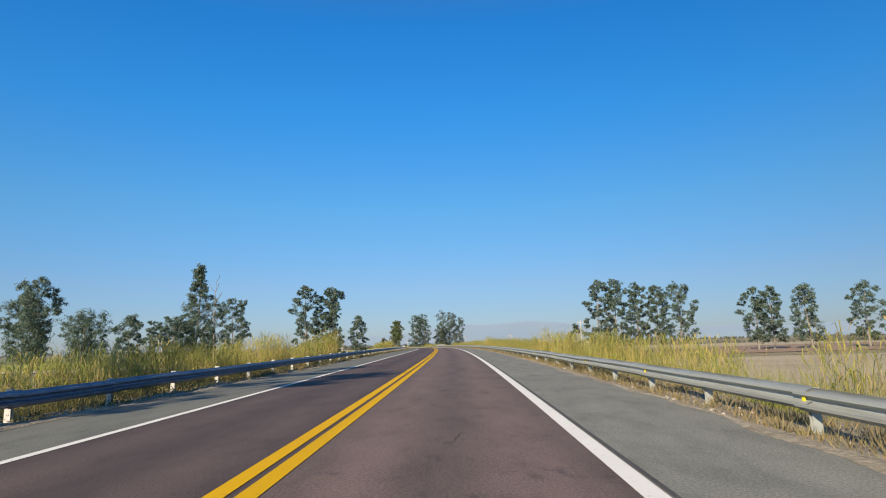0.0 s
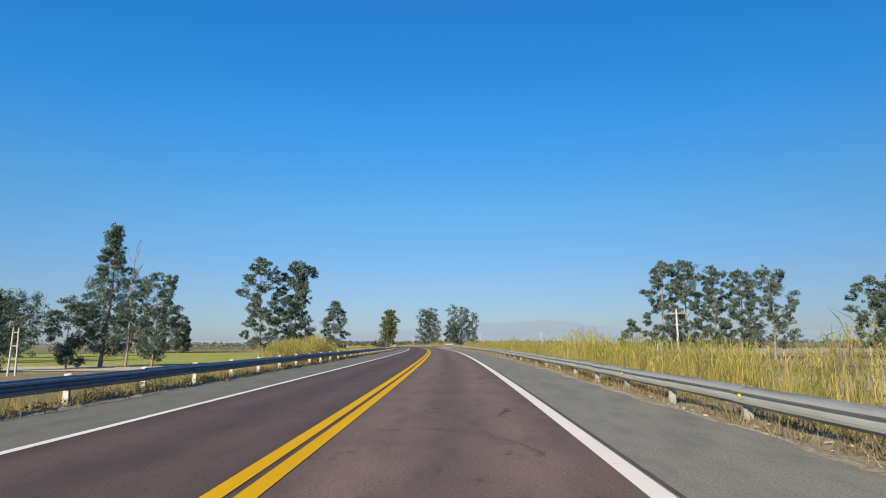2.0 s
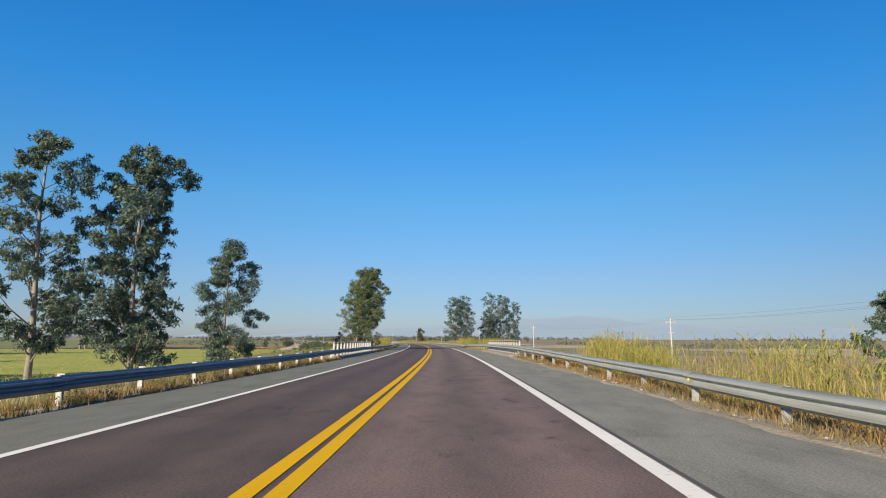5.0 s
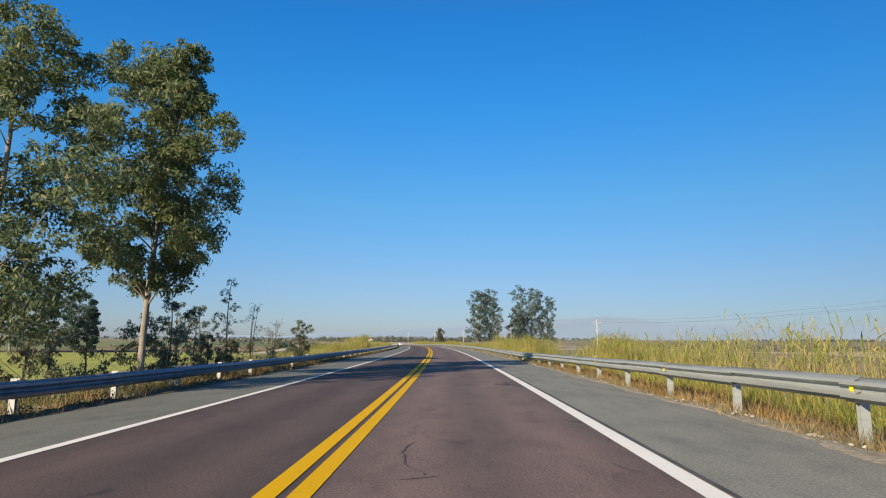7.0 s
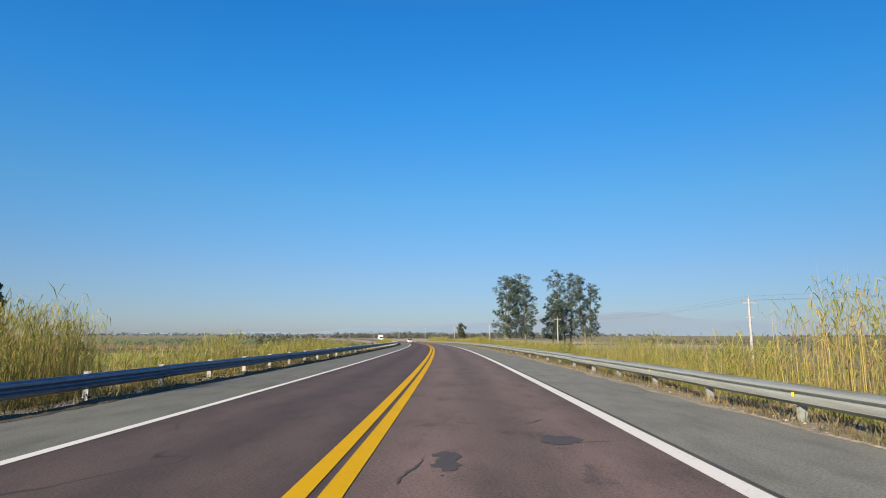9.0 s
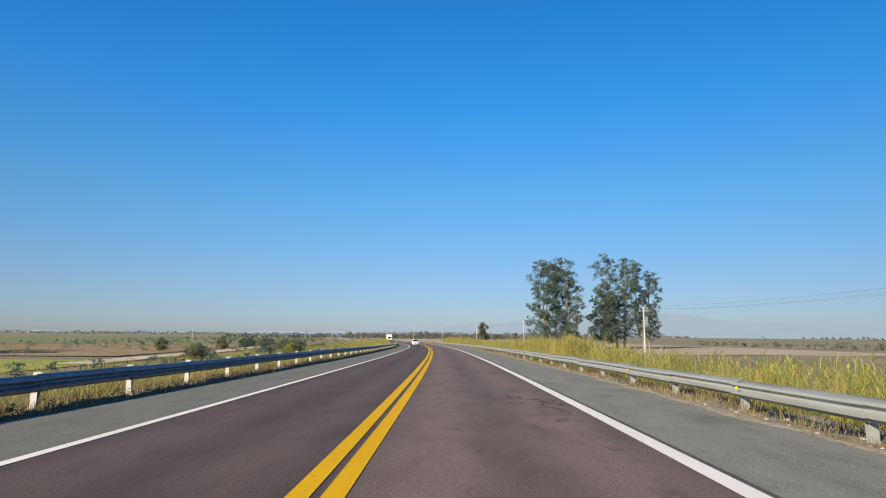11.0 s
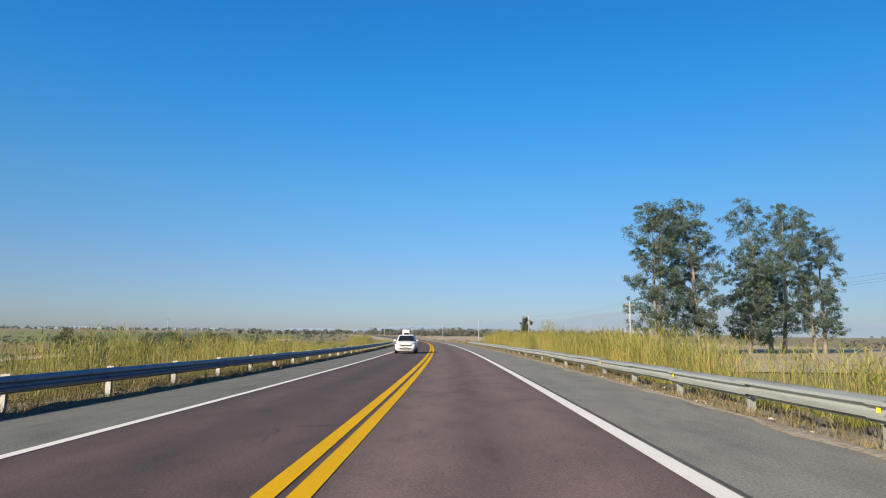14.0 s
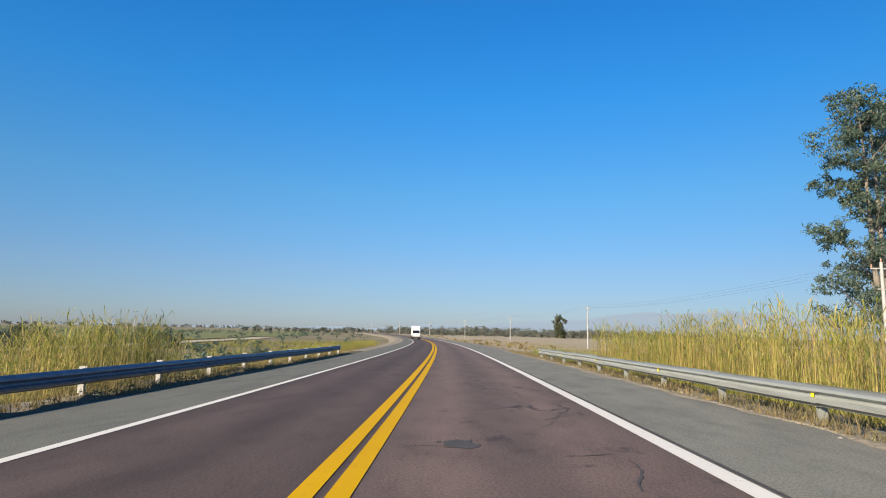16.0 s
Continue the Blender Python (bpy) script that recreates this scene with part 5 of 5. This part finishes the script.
woods("far_woods", "low hazy line of trees on the horizon", far, 7, 7, 4.0, M_HAZED, 0.8)
woods("scrub", "low grey-green bushes scattered over the meadow", band(440, 700, -60, -16, 90, 1.0, 2.6) + band(600, 1150, -190, -20, 230, 1.2, 3.4), 8, 20, 0.4, M_GUMB, 0.6)
woods("scrub", "dry low bushes scattered over the field", band(700, 1150, 14, 44, 60, 0.5, 1.2) + band(250, 420, 150, 400, 30, 0.8, 2.0), 9, 30, 0.3, M_STRAW, 0.8)


def ridge(name, label, radius, az0, az1, prof, seed, material):
    """A far range of hills: a long mound with a wandering crest."""
    az = np.linspace(az0, az1, 160)
    el = np.interp(az, [p[0] for p in prof], [p[1] for p in prof])
    hgt = radius * np.tan(np.radians(el)) + 7 * np.sin(az * 0.7 + seed) + 2.5 * np.sin(az * 1.9)
    V, F = [], []
    rows_ = ((0.0, -60, 0.0), (0.15, 0, 0.35), (0.5, 0, 0.75), (0.8, 0, 0.95), (1.0, 0, 1.0), (1.25, 0, 0.6), (1.5, -60, 0.0))
    for d, dz, k in rows_:
        rr = radius + d * 500 - 250
        for q, h in zip(np.radians(az), hgt):
            V.append((-40 + math.sin(q) * rr, 300 + math.cos(q) * rr, PLAIN + dz + k * h * (rr / radius)))
    n = len(az)
    for i in range(len(rows_) - 1):
        F += [(i * n + j, i * n + j + 1, (i + 1) * n + j + 1, (i + 1) * n + j) for j in range(n - 1)]
    return tagged(link(name, V, F, material, True), label, "hills", kind="structure")


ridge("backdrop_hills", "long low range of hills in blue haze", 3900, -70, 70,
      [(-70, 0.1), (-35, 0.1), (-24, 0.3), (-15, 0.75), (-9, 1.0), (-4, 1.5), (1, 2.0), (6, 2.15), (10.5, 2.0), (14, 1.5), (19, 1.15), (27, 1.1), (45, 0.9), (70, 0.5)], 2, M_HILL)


# ---- vehicles ----
M_CARWHITE = plain("white_car_paint", (0.68, 0.68, 0.67), 0.28, 0, 0.05, 2.0, 0)
M_GLASS, gn_, gl_, gb_ = mat("tinted_glass", 0.06)
gb_.inputs["Base Color"].default_value = (0.012, 0.014, 0.018, 1)
M_TYRE = plain("tyre_rubber", (0.025, 0.025, 0.026), 0.85, 0, 0.3, 12)
M_RIM = plain("alloy_rim", (0.45, 0.46, 0.47), 0.35, 0.7, 0.15)
M_TRIM = plain("black_plastic", (0.03, 0.03, 0.032), 0.6, 0, 0.2)
M_LAMP = plain("headlamp_lens", (0.62, 0.62, 0.58), 0.12, 0.2, 0.2, 20)
M_PLATE = plain("number_plate", (0.62, 0.62, 0.6), 0.5, 0, 0.1)
M_BADGE = plain("badge_gold", (0.55, 0.42, 0.12), 0.3, 0.6, 0.1)


def loft(name, sections, material, parent, smooth=True):
    """A skin through rings of equal length, closed at both ends."""
    n = len(sections[0])
    V = [p for ring in sections for p in ring]
    F = [(i * n + k, i * n + (k + 1) % n, (i + 1) * n + (k + 1) % n, (i + 1) * n + k) for i in range(len(sections) - 1) for k in range(n)]
    F += [tuple(range(n))[::-1], tuple((len(sections) - 1) * n + k for k in range(n))]
    return link(name, V, F, material, smooth, parent)


def wheel(parent, x, y, r=0.29, w=0.19):
    out = 1 if x > 0 else -1
    V, F = [], []
    prof = [(-w / 2, r * 0.62), (-w / 2, r * 0.9), (-w / 2 + 0.03, r), (w / 2 - 0.03, r), (w / 2, r * 0.9), (w / 2, r * 0.62)]
    m = 20
    for k in range(m):
        a = 2 * math.pi * k / m
        V += [(px, math.cos(a) * pr, math.sin(a) * pr) for px, pr in prof]
    for k in range(m):
        for j in range(len(prof) - 1):
            F.append((k * 6 + j, k * 6 + j + 1, ((k + 1) % m) * 6 + j + 1, ((k + 1) % m) * 6 + j))
    root = empty("wheel", pose(x, y, r))
    root.parent = parent
    link("tyre", V, F, M_TYRE, True, root)
    bm = bmesh.new()
    bmesh.ops.create_cone(bm, cap_ends=True, segments=20, radius1=r * 0.64, radius2=r * 0.64, depth=w * 0.7, matrix=Matrix.Rotation(math.pi / 2, 4, "Y"))
    for k in range(6):
        a = 2 * math.pi * k / 6
        b2 = bmesh.new()
        box(b2, out * w * 0.30, out * w * 0.46, -0.03, 0.03, 0.02, r * 0.6, 0.006)
        b2.transform(Matrix.Rotation(a, 4, "X"))
        tmp = bpy.data.meshes.new("spoke")
        b2.to_mesh(tmp)
        b2.free()
        bm.from_mesh(tmp)
        bpy.data.meshes.remove(tmp)
    part("rim", bm, M_RIM, root)
    return root


def quad(name, pts, material, parent, thick=0.012, label=""):
    """A slightly thick panel on four corners."""
    a, b, c, d = (Vector(p) for p in pts)
    nrm = (b - a).cross(d - a).normalized() * thick
    V = [tuple(p) for p in (a, b, c, d)] + [tuple(p + nrm) for p in (a, b, c, d)]
    F = [(3, 2, 1, 0), (4, 5, 6, 7), (0, 1, 5, 4), (1, 2, 6, 5), (2, 3, 7, 6), (3, 0, 4, 7)]
    ob = link(name, V, F, material, False, parent)
    return tagged(ob, label) if label else ob


def car(m, label):
    """A small white saloon, its nose towards -y."""
    root = tagged(empty("car", m), label, "car")

    def ring(y, w, zb, zt, z0=0.20):
        half = [(w * 0.80, z0), (w * 0.95, z0 + 0.10), (w, z0 + (zb - z0) * 0.45), (w * 0.985, z0 + (zb - z0) * 0.78), (w * 0.93, zb), (w * 0.70, zb + (zt - zb) * 0.75), (w * 0.30, zt)]
        return [(x, y, z) for x, z in half] + [(-x, y, z) for x, z in half[::-1]]

    loft("body", [ring(-2.12, 0.58, 0.50, 0.53, 0.27), ring(-2.08, 0.68, 0.58, 0.61, 0.24), ring(-1.98, 0.76, 0.69, 0.73), ring(-1.80, 0.795, 0.77, 0.83), ring(-1.40, 0.815, 0.84, 0.91),
                  ring(-0.98, 0.82, 0.90, 0.97), ring(-0.3, 0.82, 0.93, 0.97), ring(0.7, 0.82, 0.94, 0.98), ring(1.45, 0.815, 0.95, 1.0), ring(1.85, 0.79, 0.95, 1.01), ring(2.05, 0.74, 0.86, 0.93), ring(2.12, 0.66, 0.6, 0.66, 0.26)], M_CARWHITE, root)

    def cab(z, w, y0, y1, r):
        return [(w - r, y0, z), (w, y0 + r * 1.6, z), (w, y1 - r * 1.6, z), (w - r, y1, z), (-w + r, y1, z), (-w, y1 - r * 1.6, z), (-w, y0 + r * 1.6, z), (-w + r, y0, z)]

    loft("cabin", [cab(0.90, 0.755, -1.02, 1.78, 0.10), cab(1.15, 0.70, -0.66, 1.48, 0.10), cab(1.36, 0.63, -0.34, 1.14, 0.10), cab(1.435, 0.57, -0.12, 0.92, 0.12), cab(1.455, 0.42, 0.02, 0.78, 0.12)], M_CARWHITE, root)
    quad("windscreen", [(-0.63, -0.985, 0.955), (0.63, -0.985, 0.955), (0.535, -0.375, 1.365), (-0.535, -0.375, 1.365)], M_GLASS, root, 0.014, "dark tinted windscreen")
    quad("rear_window", [(0.60, 1.73, 0.99), (-0.60, 1.73, 0.99), (-0.50, 1.18, 1.36), (0.50, 1.18, 1.36)], M_GLASS, root)
    for d in (-1, 1):
        for nm, ya, yb, yc, yd in (("front_side_window", -0.72, 0.22, 0.22, -0.30), ("rear_side_window", 0.30, 1.36, 1.04, 0.30)):
            p = [(d * 0.752, ya, 0.965), (d * 0.752, yb, 0.965), (d * 0.640, yc, 1.355), (d * 0.640, yd, 1.355)]
            quad(nm, p if d > 0 else [p[1], p[0], p[3], p[2]], M_GLASS, root)
        lamp = [(d * 0.80, -1.84, 0.58), (d * 0.40, -2.13, 0.575), (d * 0.42, -2.06, 0.735), (d * 0.775, -1.76, 0.80)]
        rim = [(x * 1.02 + d * (0.012 if k in (0, 3) else -0.02), y + 0.012, z + (0.018 if k > 1 else -0.018)) for k, (x, y, z) in enumerate(lamp)]
        quad("lamp_surround", rim[::-1] if d > 0 else rim, M_TRIM, root, 0.02)
        quad("headlight", lamp[::-1] if d > 0 else lamp, M_LAMP, root, 0.025)
        fog = [(d * 0.70, -2.02, 0.36), (d * 0.46, -2.135, 0.36), (d * 0.46, -2.13, 0.45), (d * 0.70, -2.01, 0.45)]
        quad("fog_lamp_recess", fog[::-1] if d > 0 else fog, M_TRIM, root, 0.012)
        tail = [(d * 0.48, 2.105, 0.70), (d * 0.73, 2.02, 0.70), (d * 0.74, 1.98, 0.88), (d * 0.50, 2.07, 0.88)]
        quad("tail_light", tail if d > 0 else tail[::-1], M_TAIL, root, 0.02)
        bm = bmesh.new()
        bmesh.ops.create_icosphere(bm, subdivisions=2, radius=0.1, matrix=Matrix.Translation((d * 0.87, -0.62, 0.99)) @ Matrix.Diagonal((0.95, 0.65, 0.75, 1)))
        part("wing_mirror", bm, M_CARWHITE, root)
        for y in (0.10, 1.02):
            bm = bmesh.new()
            box(bm, d * 0.815 - 0.012, d * 0.815 + 0.012, y - 0.09, y + 0.09, 0.80, 0.825, 0.006)
            part("door_handle", bm, M_TRIM, root)
        for y in (-1.30, 1.25):
            wheel(root, d * 0.735, y)
            bm = bmesh.new()
            bmesh.ops.create_cone(bm, cap_ends=True, segments=24, radius1=0.345, radius2=0.345, depth=0.02, matrix=Matrix.Translation((d * 0.808, y, 0.30)) @ Matrix.Rotation(math.pi / 2, 4, "Y"))
            part("wheel_arch", bm, M_TRIM, root)
    for z, h, w in ((0.655, 0.045, 0.37), (0.585, 0.045, 0.34)):
        bm = bmesh.new()
        box(bm, -w, w, -2.125, -2.06, z - h / 2, z + h / 2, 0.008)
        part("grille", bm, M_TRIM, root)
    bm = bmesh.new()
    box(bm, -0.42, 0.42, -2.145, -2.08, 0.33, 0.43, 0.01)
    part("lower_intake", bm, M_TRIM, root)
    bm = bmesh.new()
    box(bm, -0.10, 0.10, -2.135, -2.11, 0.598, 0.632, 0.008)
    part("badge", bm, M_BADGE, root)
    bm = bmesh.new()
    box(bm, -0.21, 0.21, -2.165, -2.148, 0.42, 0.53, 0.004)
    plate = part("number_plate", bm, M_PLATE, root)
    for x in (-0.10, 0.10):
        bm = bmesh.new()
        box(bm, x - 0.07, x + 0.07, -2.170, -2.162, 0.45, 0.50)
        part("plate_bar", bm, M_TRIM, plate)
    for x in (-0.35, 0.15):
        link("wiper", *tube([(x, -1.02, 0.955), (x + 0.42, -0.955, 1.0)], [0.01, 0.008], 5), M_TRIM, False, root)
    link("aerial", *tube([(0, 0.02, 1.45), (0, 0.30, 1.82)], [0.006, 0.003], 5), M_TRIM, False, root)
    return root


M_TAIL = plain("tail_lamp_red", (0.35, 0.02, 0.02), 0.2, 0, 0.1)


def truck(m):
    """A white lorry with a tall box body, its cab towards -y."""
    root = tagged(empty("truck", m), "white lorry with tall box body on the far bend", "truck")
    bm = bmesh.new()
    box(bm, -1.25, 1.25, 0.3, 8.6, 1.05, 3.95, 0.05)
    part("box_body", bm, M_CARWHITE, root)
    loft("cab", [[(-1.15, y0, z), (1.15, y0, z), (1.15, 0.1, z), (-1.15, 0.1, z)] for z, y0 in ((0.5, -1.75), (1.4, -1.8), (1.9, -1.7), (2.75, -1.35), (2.85, -1.1))], M_CARWHITE, root, False)
    quad("windscreen", [(-1.02, -1.745, 1.75), (1.02, -1.745, 1.75), (0.98, -1.44, 2.6), (-0.98, -1.44, 2.6)], M_GLASS, root, 0.02)
    bm = bmesh.new()
    box(bm, -0.5, 0.5, -1.5, 8.4, 0.6, 0.95, 0.02)
    part("chassis", bm, M_TRIM, root)
    bm = bmesh.new()
    box(bm, -1.2, 1.2, -1.92, -1.74, 0.45, 0.8, 0.03)
    part("bumper", bm, M_TRIM, root)
    for d in (-1, 1):
        for y in (-0.9, 5.6, 6.8):
            wheel(root, d * 1.05, y, 0.5, 0.28)
        bm = bmesh.new()
        box(bm, d * 0.95 - 0.16, d * 0.95 + 0.16, -1.83, -1.78, 0.95, 1.2, 0.02)
        part("headlight", bm, M_LAMP, root)
    return root


def on_lane(s, u):
    x, y, z = on_road(s, u)
    return pose(x, y, z, math.degrees(math.atan(float(np.interp(s, sv, gv)))), 0, math.degrees(head(s)))


car(on_lane(575.3, -1.95), "small white saloon car with dark windows on the oncoming lane")
truck(on_lane(806, -1.8))
